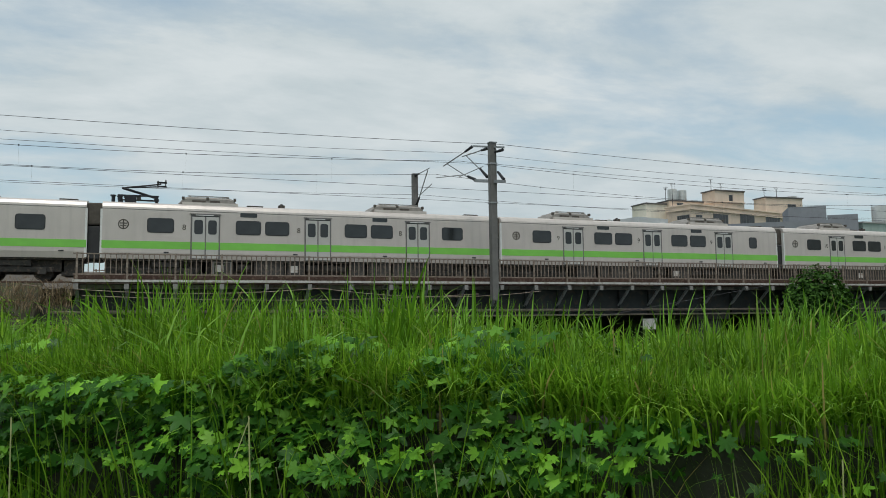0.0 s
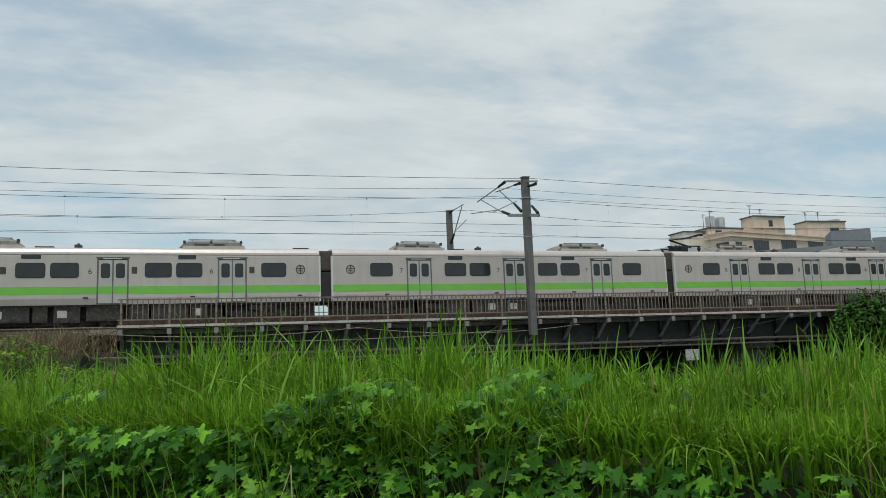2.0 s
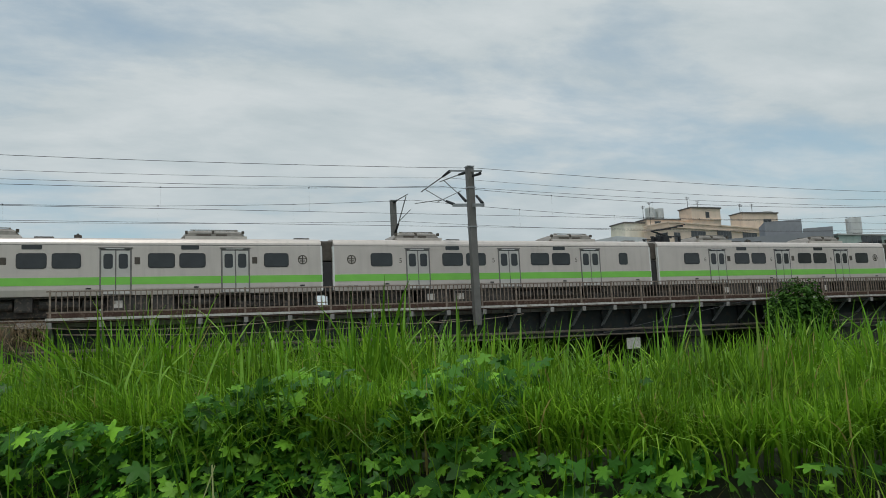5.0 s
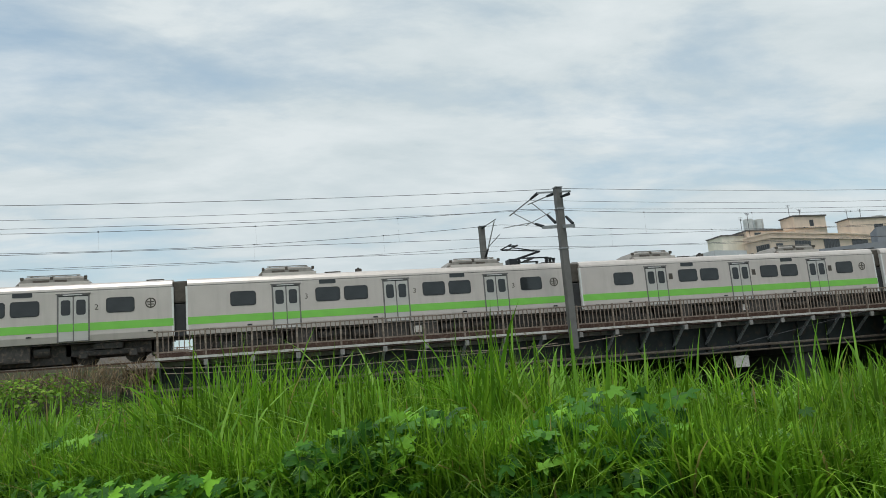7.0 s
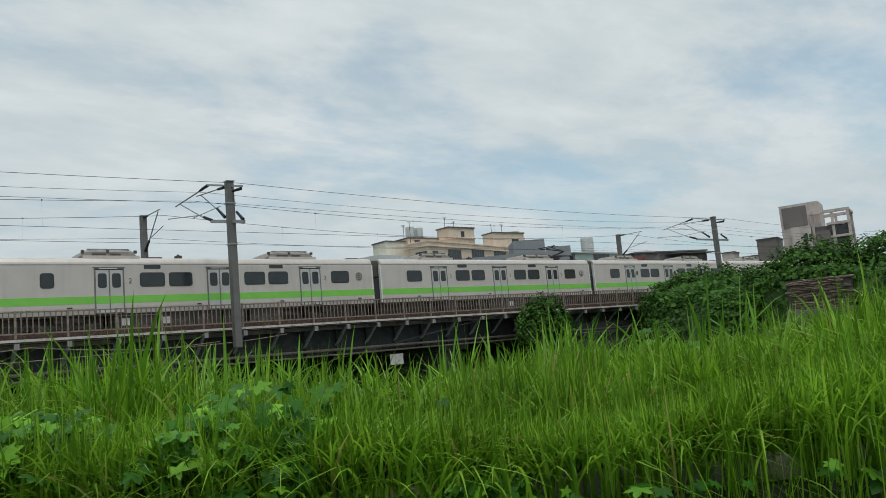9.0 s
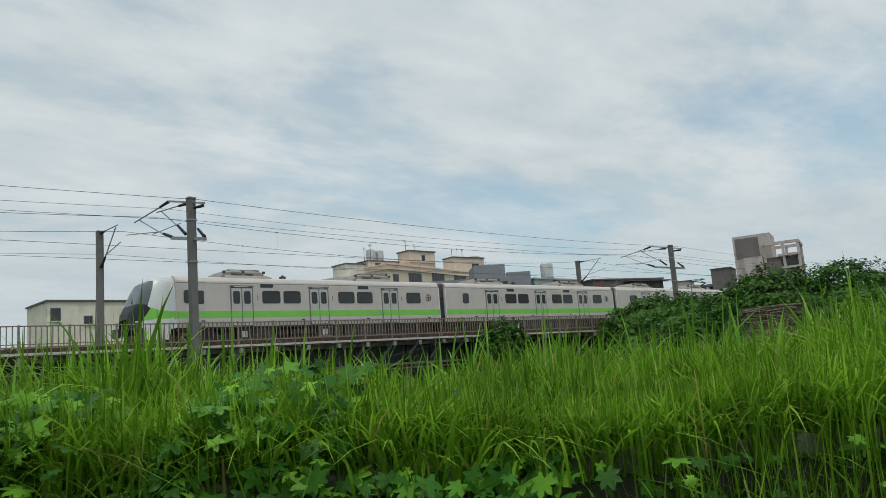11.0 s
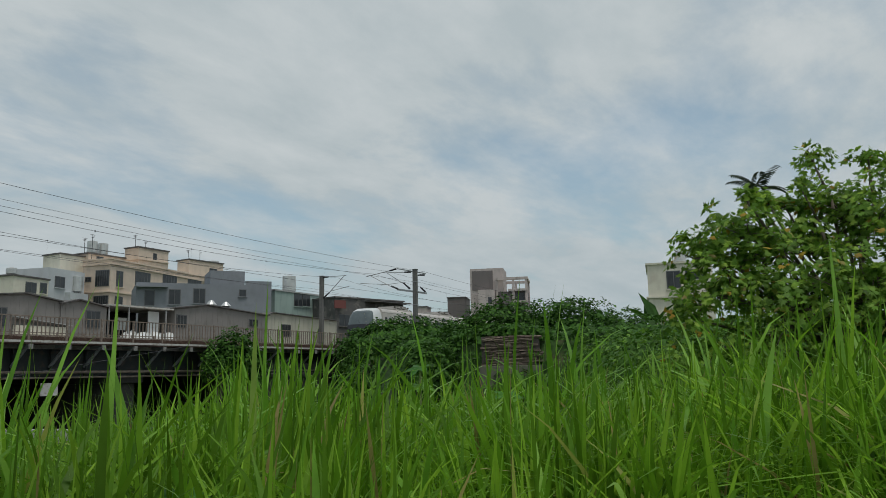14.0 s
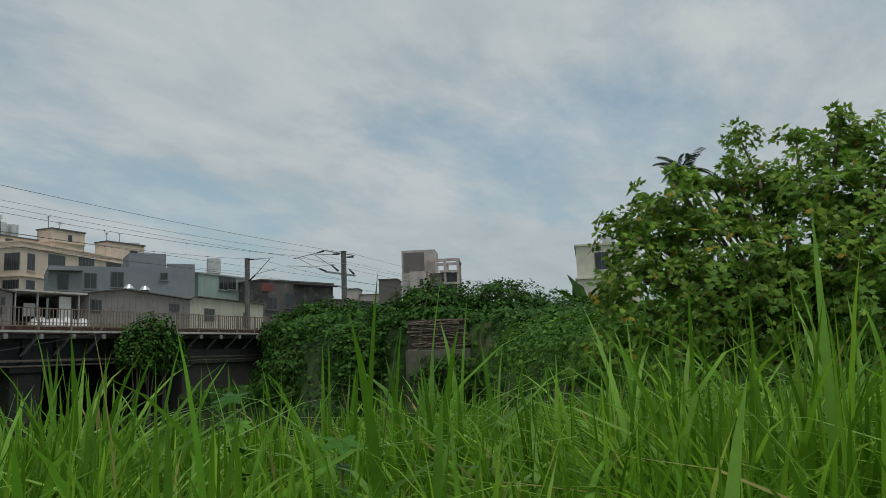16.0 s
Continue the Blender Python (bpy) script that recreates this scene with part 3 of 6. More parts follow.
wire("thin dark feeder wire along the masts", 33.1, 10.75, 0.35, 0.011)
wire("thin dark feeder wire along the masts", 33.3, 9.78, 0.3, 0.009)
SAG = {TRACK_Y[0]: 0.62, TRACK_Y[1]: 0.8}
for ty in TRACK_Y:
    wire("dark catenary wire carried above the track", ty, 10.95, SAG[ty], 0.012)
    wire("dark contact wire above the track", ty, 9.35, 0.0, 0.011)
wire("thin dark return wire beyond the tracks", 45.18, 10.1, 0.4, 0.010)
wire("thin dark wire above the near track", 36.9, 11.1, 0.45, 0.009)
for ty in TRACK_Y:
    for a0, b0 in ((-28.0, 15.72), (15.72, 59.45), (59.45, 103.0)):
        for k in range(1, 6):
            f = k / 6
            x = a0 + (b0 - a0) * f
            ztop = 10.95 - SAG[ty] * 4 * f * (1 - f)
            d = thing("dropper", "thin dropper wire between catenary and contact wire", "wire", "droppers", m=Matrix.Translation((x, ty, 0)))
            part("wire", T((0, 0, 9.35), (0, 0, ztop), 0.002, 4), WIRE, d)
            part("clamp", B(-0.028, 0.028, -0.025, 0.025, ztop - 0.03, ztop + 0.035), BLACK, d)


# ---- train ----
def body_profile():
    pts = [(-1.40, 1.02), (-1.45, 1.30), (-1.45, 3.24), (-1.42, 3.42), (-1.33, 3.57), (-1.15, 3.66), (-0.6, 3.73), (0, 3.75)]
    return pts + [(-y, z) for y, z in pts[-2::-1]]


def extrude_profile(x0, x1):
    bm = bmesh.new()
    pr = body_profile()
    rings = [[bm.verts.new((x, y, z)) for y, z in pr] for x in (x0, x1)]
    n_ = len(pr)
    for i in range(n_):
        j = (i + 1) % n_
        bm.faces.new((rings[0][i], rings[0][j], rings[1][j], rings[1][i]))
    bm.faces.new(rings[0])
    bm.faces.new(rings[1][::-1])
    bmesh.ops.recalc_face_normals(bm, faces=bm.faces[:])
    return bm


MESHES = {}


def shared(key, maker, mt, parent, at=(0, 0, 0), label=""):
    """A part on mesh data that alike parts share."""
    if key not in MESHES:
        me = bpy.data.meshes.new(key.split("/")[0])
        bm = maker()
        bm.to_mesh(me)
        bm.free()
        me.materials.append(mt)
        MESHES[key] = me
    o = new(key.split("/")[0], MESHES[key])
    o.parent, o.location = parent, at
    return tagged(o, label)


def bogie(car, x):
    bo = shared("bogie_frame", lambda: box(box(box(B(-1.5, 1.5, -1.12, -0.98, 0.38, 0.62, bevel=0.04), -1.5, 1.5, 0.98, 1.12, 0.38, 0.62), -0.25, 0.25, -1.1, 1.1, 0.45, 0.7), -0.6, 0.6, -1.2, -0.95, 0.66, 0.92), UNDER, car, (x, 0, 0), "dark bogie frame")
    for dx in (-1.05, 1.05):
        for sy in (-0.56, 0.56):
            shared("wheel", lambda: tube(tube(bmesh.new(), (0, -0.06, 0.43), (0, 0.06, 0.43), 0.43, 20), (0, -0.12, 0.43), (0, 0.12, 0.43), 0.14, 10), UNDER, bo, (dx, sy, 0))
        shared("axle_box", lambda: B(-0.17, 0.17, -1.22, -0.95, 0.28, 0.60, bevel=0.03), UNDER, bo, (dx, 0, 0))
    return bo


def roof_unit(car, x0, x1):
    def shell():
        bm = bmesh.new()
        L = x1 - x0
        prof = ((0.0, 3.55), (0.32, 3.93), (0.5, 4.0), (L - 0.5, 4.0), (L - 0.32, 3.93), (L, 3.55))
        rings = [[bm.verts.new((x, y, z)) for x, z in prof] for y in (-1.02, -0.9, 0.9, 1.02)]
        for ring, dz in ((rings[0], -0.1), (rings[3], -0.1)):
            for v in ring[1:-1]:
                v.co.z += dz
        for r0, r1 in zip(rings, rings[1:]):
            for i in range(len(prof) - 1):
                bm.faces.new((r0[i], r0[i + 1], r1[i + 1], r1[i]))
        bm.faces.new(rings[0][::-1])
        bm.faces.new(rings[3])
        bmesh.ops.recalc_face_normals(bm, faces=bm.faces[:])
        return bm
    L = x1 - x0
    u = shared("roof_unit/%.2f" % L, shell, ROOFGREY, car, (x0, 0, 0.08), "weathered grey air-conditioning unit")
    for f0, f1 in ((0.24, 0.45), (0.52, 0.68)):
        shared("grille/%.2f%.2f" % (L, f0), lambda: B(L * f0, L * f1, -1.05, -1.0, 3.68, 3.82), GRILLE, u)
    for f0 in (0.2, 0.48, 0.8):
        shared("rib/%.2f%.2f" % (L, f0), lambda: B(L * f0, L * f0 + 0.07, -0.95, 0.95, 3.99, 4.045), ROOFGREY, u)
    shared("unit_skirt/%.2f" % L, lambda: B(0.25, L - 0.1, -1.2, 1.2, 3.56, 3.70), STEEL, u, label="pale steel skirt")
    for f0 in (0.08, 0.46, 0.9):
        shared("lifting_lug/%.2f%.2f" % (L, f0), lambda: B(L * f0, L * f0 + 0.12, -1.04, -0.9, 3.84, 3.98), GRILLE, u)
    shared("guard_rail/%.2f" % L, lambda: B(0.5, L - 0.5, -0.92, -0.88, 4.02, 4.06), ROOFGREY, u)
    return u


def pantograph(car, x0, sign):
    """Folded pantograph; sign 1: its head points along the car."""
    p = shared("pantograph", lambda: box(box(B(-0.9, 0.9, -0.75, -0.68, 3.92, 3.99), -0.9, 0.9, 0.68, 0.75, 3.92, 3.99), -0.1, 0.1, -0.75, 0.75, 3.92, 3.99), BLACK, car, (x0, 0, 0.09), "black folded pantograph")
    for dx, dy in ((-0.8, -0.7), (0.8, -0.7), (-0.8, 0.7), (0.8, 0.7)):
        shared("insulator", lambda: tube(tube(bmesh.new(), (0, 0, 3.62), (0, 0, 3.93), 0.07, 8), (0, 0, 3.72), (0, 0, 3.84), 0.11, 8), BLACK, p, (dx, dy, 0))
    s = sign
    shared("lower_arm/%d" % s, lambda: tube(bmesh.new(), (0.75 * s, 0, 4.0), (-0.75 * s, 0, 4.42), 0.06, 8), BLACK, p)
    shared("upper_arm/%d" % s, lambda: tube(tube(bmesh.new(), (-0.75 * s, 0, 4.42), (1.0 * s, -0.35, 4.62), 0.035, 6), (-0.75 * s, 0, 4.42), (1.0 * s, 0.35, 4.62), 0.035, 6), BLACK, p)
    shared("head/%d" % s, lambda: box(box(beam(beam(bmesh.new(), (0.85 * s, -0.85, 4.66), (0.85 * s, 0.85, 4.66), 0.06, 0.05), (1.2 * s, -0.85, 4.72), (1.2 * s, 0.85, 4.72), 0.06, 0.05), 0.8 * s, 0.8 * s + 0.45 * s, -0.6, -0.55, 4.62, 4.7), 0.8 * s, 0.8 * s + 0.45 * s, 0.55, 0.6, 4.62, 4.7), BLACK, p)
    return p


DOORS, WINS = (4.22, 9.60, 14.88), ((2.26, 3.44), (6.24, 7.44), (7.63, 8.81), (11.59, 12.77), (12.96, 14.14), (16.86, 18.06))


def emblem():
    bm = bmesh.new()
    bmesh.ops.create_circle(bm, segments=24, radius=0.235)
    outer = list(bm.verts)
    inner = [bm.verts.new(v.co * 0.78) for v in outer]
    for i in range(24):
        bm.faces.new((outer[i], outer[(i + 1) % 24], inner[(i + 1) % 24], inner[i]))
    for x0, x1, y0, y1 in ((-0.03, 0.03, -0.19, 0.19), (-0.16, 0.16, 0.02, 0.07), (-0.13, 0.13, -0.09, -0.04)):
        bm.faces.new([bm.verts.new((x, y, 0)) for x, y in ((x0, y0), (x1, y0), (x1, y1), (x0, y1))])
    ext = bmesh.ops.extrude_face_region(bm, geom=bm.faces[:])
    for v in ext["geom"]:
        if isinstance(v, bmesh.types.BMVert):
            v.co.z += 0.006
    bmesh.ops.rotate(bm, verts=bm.verts, matrix=Matrix.Rotation(radians(90), 3, "X"))
    bmesh.ops.recalc_face_normals(bm, faces=bm.faces[:])
    return bm


def car_fittings(car, number, windows, doors, logo_x, num_side, x_from):
    Y = -1.45
    for sy in (1, -1):
        Yf = Y * sy
        for k, (a0, b0) in enumerate(windows):
            w = b0 - a0
            y0, y1 = (-1.462, -1.44) if sy == 1 else (1.44, 1.462)
            win = shared("window/%.2f%d" % (w, sy), lambda: rounded_plate(0, w, 2.24, 2.93, y0, y1, 0.13), RUBBER, car, (a0, 0, 0), "black rubber window surround")
            yp = (-1.466, -1.45) if sy == 1 else (1.45, 1.466)
            shared("pane/%.2f%d" % (w, sy), lambda: rounded_plate(0.035, w - 0.035, 2.275, 2.895, *yp, 0.11), GLASS, win)
        for d0 in doors:
            y0, y1 = (-1.456, -1.43) if sy == 1 else (1.43, 1.456)
            dr = shared("doorway/%d" % sy, lambda: B(-0.045, 1.305, y0, y1, 1.04, 3.15), DOORFR, car, (d0, 0, 0), "grey door surround")
            for k in (0, 1):
                yl = (-1.468, -1.44) if sy == 1 else (1.44, 1.468)
                lf = shared("door_leaf/%d" % sy, lambda: B(0.03, 0.60, *yl, 1.07, 3.05, bevel=0.006), DOOR, dr, (0.63 * k, 0, 0), "satin steel sliding door")
                yw = (-1.474, -1.46) if sy == 1 else (1.46, 1.474)
            for k in (0, 1):
                shared("door_pane/%d" % sy, lambda: rounded_plate(0.12, 0.51, 2.22, 2.90, *yw, 0.1), GLASS, dr, (0.63 * k, 0, 0))
                shared("door_stripe/%d" % sy, lambda: B(0.02, 0.61, *((-1.473, -1.465) if sy == 1 else (1.465, 1.473)), 1.49, 1.84), STRIPE, dr, (0.63 * k, 0, 0), "bright green band")
            if sy == 1:
                shared("door_header", lambda: B(-0.09, 1.35, -1.475, -1.45, 3.155, 3.20), DOORFR, dr)
                shared("door_track", lambda: B(0.02, 1.24, -1.47, -1.45, 3.06, 3.10), RUBBER, dr)
                shared("sill_plate", lambda: B(0.2, 1.0, -1.472, -1.45, 3.112, 3.15), WHITE, dr)
        edges = sorted([x_from] + [v for d0 in doors for v in (d0 - 0.045, d0 + 1.305)] + [19.72])
        for a0, b0 in zip(edges[::2], edges[1::2]):
            L = b0 - a0
            ys = (-1.456, -1.448) if sy == 1 else (1.448, 1.456)
            shared("stripe/%.2f%d" % (L, sy), lambda: B(0, L, *ys, 1.49, 1.84), STRIPE, car, (a0, 0, 0), "bright green band")
    for x0 in (6.45, 13.05):
        shared("display", lambda: rounded_plate(0, 0.8, 3.10, 3.30, -1.458, -1.43, 0.04), GLASS, car, (x0, 0, 0), "dark destination display")
    if logo_x:
        shared("emblem", emblem, GRILLE, car, (logo_x, -1.452, 2.60), "round dark grey emblem")
    for d0 in doors:
        nx = d0 - 0.33 if num_side < 0 else d0 + 1.58
        text_part(str(number), 0.36, Matrix.Translation((nx, -1.453, 2.52)) @ Matrix.Rotation(radians(90), 4, "X"), GRILLE, car)
    if number in (4, 6):
        for d0 in doors:
            shared("sign_plate", lambda: rounded_plate(0, 0.24, 2.42, 2.74, -1.458, -1.44, 0.02), GRILLE, car, (d0 + 1.42, 0, 0), "small dark access sign")
    for k, x0 in enumerate((3.0, 9.0, 13.6, 18.6)):
        shared("step_handle", lambda: B(0, 0.22, -1.47, -1.45, 1.30, 1.36), RUBBER, car, (x0, 0, 0))
    shared("marking_bar", lambda: box(B(0, 0.25, -1.455, -1.449, 1.22, 1.27), 0.32, 0.55, -1.455, -1.449, 1.22, 1.27), GRILLE, car, (1.0, 0, 0), "illegible small dark marking")
    shared("roof_seam/%.1f" % x_from, lambda: B(x_from, 19.7, -1.456, -1.44, 3.30, 3.325), ROOFGREY, car)


def make_car(number, logo_x, num_side, panto=0, small_end=0, cab=False):
    car = thing("train_car", "satin steel commuter train car with a green stripe and dark windows", "train car", "train cars")
    x_from = 1.70 if cab else 0.35
    shell = part("body", extrude_profile(x_from - (0.02 if cab else 0), 19.70), STEEL, car, "satin warm-grey steel body shell")
    wins = list(WINS)
    doors = list(DOORS)
    if small_end < 0:
        wins[0] = (1.92, 2.5)
    if small_end > 0:
        wins[5] = (17.48, 18.1)
    if cab:
        doors = [4.70, 9.60, 14.88]
        wins = [(2.1, 2.5), (6.55, 7.68), (7.88, 9.0)] + list(WINS[3:])
        cd = part("cab_door", B(2.68, 3.28, -1.462, -1.43, 1.1, 3.05, bevel=0.01), DOOR, car, "narrow steel cab door")
        part("door_pane", rounded_plate(2.78, 3.18, 2.2, 2.9, -1.468, -1.45, 0.08), GLASS, cd)
        part("door_stripe", B(2.685, 3.275, -1.467, -1.455, 1.49, 1.84), STRIPE, cd, "bright green band")
    car_fittings(car, number, wins, doors, logo_x, num_side, x_from)
    if not cab:
        shared("end_strip", lambda: B(0, 0.09, -1.452, -1.28, 1.05, 3.28), WHITE, car, (0.275, 0, 0), "white rubber end strip")
        shared("gangway", lambda: B(-0.36, 0.36, -0.75, 0.75, 0.95, 3.45, bevel=0.05), RUBBER, car, (0.0, 0, 0), "black bellows gangway")
        shared("gangway_hood", lambda: B(-0.4, 0.4, -1.2, 1.2, 2.55, 3.58, bevel=0.08), GRILLE, car, (0.0, 0, 0), "dark weathered hood")
        shared("damper", lambda: B(-0.3, 0.3, -1.25, 1.25, 1.0, 2.5, bevel=0.03), RUBBER, car)
    shared("end_strip", lambda: B(0, 0.09, -1.452, -1.28, 1.05, 3.28), WHITE, car, (19.655, 0, 0), "white rubber end strip")
    if not cab:
        roof_unit(car, 3.55, 6.46)
    else:
        roof_unit(car, 4.3, 7.2)
    roof_unit(car, 13.0, 16.2)
    for x0 in (6.85, 18.5):
        shared("roof_box", lambda: B(0, 0.78, -0.7, 0.7, 3.6, 3.70, bevel=0.02), UNDER, car, (x0, 0, 0.09))
    shared("antenna", lambda: box(B(-0.16, 0.16, -0.4, -0.1, 3.62, 3.84, bevel=0.05), -0.05, 0.05, -0.3, -0.2, 3.8, 3.9), UNDER, car, (8.6, 0, 0.09), "small dark roof vent")
    if panto:
        xc = 1.85 if panto > 0 else 18.0
        pantograph(car, xc, 1 if panto > 0 else -1)
        xe = 0.75 if panto > 0 else 18.9
        for k in range(3):
            shared("roof_insulator", lambda: tube(tube(bmesh.new(), (0, -0.5, 3.6), (0, -0.5, 4.0), 0.08, 8), (0, -0.5, 3.95), (0, -0.5, 4.02), 0.13, 8), BLACK, car, (xe + 0.28 * k, 0.2 * k, 0.06))
        shared("switch_box", lambda: B(0, 0.45, -0.9, -0.2, 3.62, 3.95, bevel=0.03), BLACK, car, (1.3 if panto > 0 else 16.6, 0, 0.07))
    for x0 in (3.1, 16.9):
        bogie(car, x0)
    rng = random.Random(number)
    x = 5.2
    while x < 14.4:
        w = rng.uniform(0.6, 1.9)
        kind_ = rng.random()
        z0 = rng.uniform(0.16, 0.36)
        if kind_ < 0.3:
            bm = tube(bmesh.new(), (x, -0.95, 0.66), (x + w, -0.95, 0.66), 0.22, 12)
            part("air_tank", bm, UNDER, car)
        else:
            bm = B(x, x + w, -1.28, -0.5, z0, 0.98, bevel=0.02)
            eq = part("equipment_box", bm, UNDER if kind_ < 0.85 else ROOFGREY, car)
            part("cover", B(x + 0.08, x + w - 0.08, -1.30, -1.275, z0 + 0.08, 0.9), UNDER, eq)
            if kind_ > 0.72:
                part("label_plate", B(x + 0.15, x + 0.15 + min(0.4, w * 0.4), -1.312, -1.298, 0.45, 0.78), PAINTW, eq, "dirty white plate")
        x += w + rng.uniform(0.06, 0.3)
    for xa, xb, zb in ((4.7, 9.5, 0.12), (9.6, 15.3, 0.10), (0.5, 1.3, 0.25), (18.7, 19.5, 0.25), (1.3, 4.9, 0.42), (15.1, 18.8, 0.42)):
        if xa > x_from:
            part("equipment_raft", B(xa, xb, -0.85, 0.85, zb, 0.93), UNDER, car)
    part("sole_bar", B(x_from + 0.1, 19.6, -1.3, 1.3, 0.94, 1.06), UNDER, car)
    return car


def nose(car):
    """Raked cab front: white shell, green sweep, dark windscreen and mask."""
    N, M = 230, 180
    nx = lambda x: 1.72 - (1.72 - x) * 0.81
    xs = np.linspace(0, 1, N) ** 1.4 * 2.62 - 0.9
    top_x, top_z = (-0.9, -0.8, -0.45, -0.1, 0.2, 0.6, 1.0, 1.72), (1.55, 1.85, 2.32, 2.95, 3.36, 3.6, 3.71, 3.75)
    wid_x, wid_y = (-0.9, -0.75, -0.4, 0.0, 0.7, 1.72), (0.5, 0.88, 1.18, 1.33, 1.42, 1.452)
    bot_x, bot_z = (-0.9, -0.6, -0.3, -0.2, 0.0, 1.2, 1.35, 1.72), (1.22, 1.12, 1.08, 0.7, 0.45, 0.45, 0.98, 1.02)
    V = []
    for x in xs:
        zt, w, zb = np.interp(x, top_x, top_z), np.interp(x, wid_x, wid_y), np.interp(x, bot_x, bot_z)
        for k in range(M):
            u = k / (M - 1) * math.pi
            c, s_ = math.cos(u), math.sin(u)
            y = -w * (abs(c) ** 0.34) * (1 if c > 0 else -1)
            z = zb + (zt - zb) * (s_ ** 0.55)
            V.append((x, y, z))
    V = np.array(V)
    F = np.array([(i * M + j, (i + 1) * M + j, (i + 1) * M + j + 1, i * M + j + 1) for i in range(N - 1) for j in range(M - 1)])
    C = V[F].mean(1)
    lim = np.interp(C[:, 2], (1.1, 1.5, 2.02, 2.15, 2.7, 3.4, 3.55), (-0.45, -0.25, 0.16, 0.0, 0.22, 0.5, 0.3))
    dark = (C[:, 0] < lim) & (C[:, 2] > 1.12)
    green = ~dark & (C[:, 2] > np.interp(C[:, 0], (-0.1, 0.6, 1.5), (1.42, 1.47, 1.49))) & (C[:, 2] < np.interp(C[:, 0], (0.2, 0.7, 1.5), (2.05, 1.9, 1.84))) & (np.abs(C[:, 1]) > 0.6)
    V[:, 0] = nx(V[:, 0])
    upper = dark & (C[:, 2] > 2.2 - 0.15 * C[:, 0])
    mask = dark & ~upper
    for nm, sel, mt, lb in (("nose_shell", ~dark & ~green, NOSE, "white painted cab front"), ("nose_stripe", green & (C[:, 1] < 0), STRIPE, "green sweep"), ("nose_stripe", green & (C[:, 1] > 0), STRIPE, "green sweep"),
                            ("windscreen", upper, SCREEN, "raked dark windscreen"), ("front_mask", mask, BLACK, "dark front mask")):
        used, inv = np.unique(F[sel], return_inverse=True)
        tagged(np_mesh(nm, V[used], inv.reshape(-1, 4), mt, car, smooth=True), lb)
    part("headlight", B(nx(-0.62), nx(-0.25), -1.10, -0.7, 1.34, 1.42, bevel=0.02), WHITE, car, "slim white lamp cluster")
    part("coupler", box(B(nx(-1.2), nx(0.0), -0.2, 0.2, 0.75, 1.05, bevel=0.04), nx(-1.4), nx(-1.15), -0.28, 0.28, 0.68, 1.1), BLACK, car)
    part("snowplough", B(nx(-0.05), nx(0.4), -1.1, 1.1, 0.2, 0.5, bevel=0.05), UNDER, car)
    part("wiper", beam(bmesh.new(), (nx(-0.47), -0.2, 2.35), (nx(0.08), 0.35, 3.08), 0.03, 0.03), BLACK, car)


TRAIN = []
for number in range(10, 0, -1):
    car = make_car(number,
                   logo_x=1.25 if number in (5, 7, 8, 9, 10) else 18.75,
                   num_side=1 if number in (1, 2, 3, 4) else -1,
                   panto=1 if number in (8, 6) else -1 if number == 3 else 0,
                   small_end=1 if number in (9, 5) else -1 if number == 2 else 0, cab=number == 1)
    if number == 1:
        nose(car)
    TRAIN.append((car, number))


# ---- buildings ----
def house(name, label, corner, along, width, depth, z0, z1, mt, windows=(), side_windows=(), coping=TRIMD, ledge=(), extra=()):
    """A block whose front runs from corner along the given direction; windows as (s0, s1, z0, z1) on the front, side_windows on its near end."""
    h = thing(name, label, "house", m=Matrix.Translation((corner[0], corner[1], 0)) @ Matrix.Rotation(math.atan2(along[1], along[0]), 4, "Z"))
    part("wall", B(0, width, 0, depth, z0, z1), mt, h)
    if coping:
        part("roof", B(-0.12, width + 0.12, -0.12, depth + 0.12, z1 + 0.003, z1 + 0.16), coping, h)
    for s0, s1, a0, b0 in windows:
        w = part("window", B(s0 - 0.07, s1 + 0.07, -0.05, 0.02, a0 - 0.07, b0 + 0.07), WINFR, h)
        part("pane", B(s0, s1, -0.058, -0.03, a0, b0), WINDK, w)
        n_bar = max(1, round((s1 - s0) / 0.6))
        for k in range(1, n_bar):
            x = s0 + (s1 - s0) * k / n_bar
            part("mullion", B(x - 0.03, x + 0.03, -0.07, -0.052, a0, b0), WINFR, w)
        part("sill", B(s0 - 0.15, s1 + 0.15, -0.14, -0.0, a0 - 0.16, a0 - 0.075), mt, w)
    for s0, s1, a0, b0 in side_windows:
        w = part("window", B(-0.05, 0.02, s0 - 0.07, s1 + 0.07, a0 - 0.07, b0 + 0.07), WINFR, h)
        part("pane", B(-0.058, -0.03, s0, s1, a0, b0), WINDK, w)
        n_bar = max(1, round((s1 - s0) / 0.3))
        for k in range(1, n_bar):
            y = s0 + (s1 - s0) * k / n_bar
            part("bar", B(-0.075, -0.055, y - 0.02, y + 0.02, a0, b0), WINFR, w)
    for za in ledge:
        part("ledge", B(-0.18, width, -0.18, -0.002, za, za + 0.14), mt, h)
        part("ledge", B(-0.18, -0.002, 0, depth, za, za + 0.14), mt, h)
    for nm, dims, m2, lb in extra:
        part(nm, B(*dims), m2, h, lb)
    return h


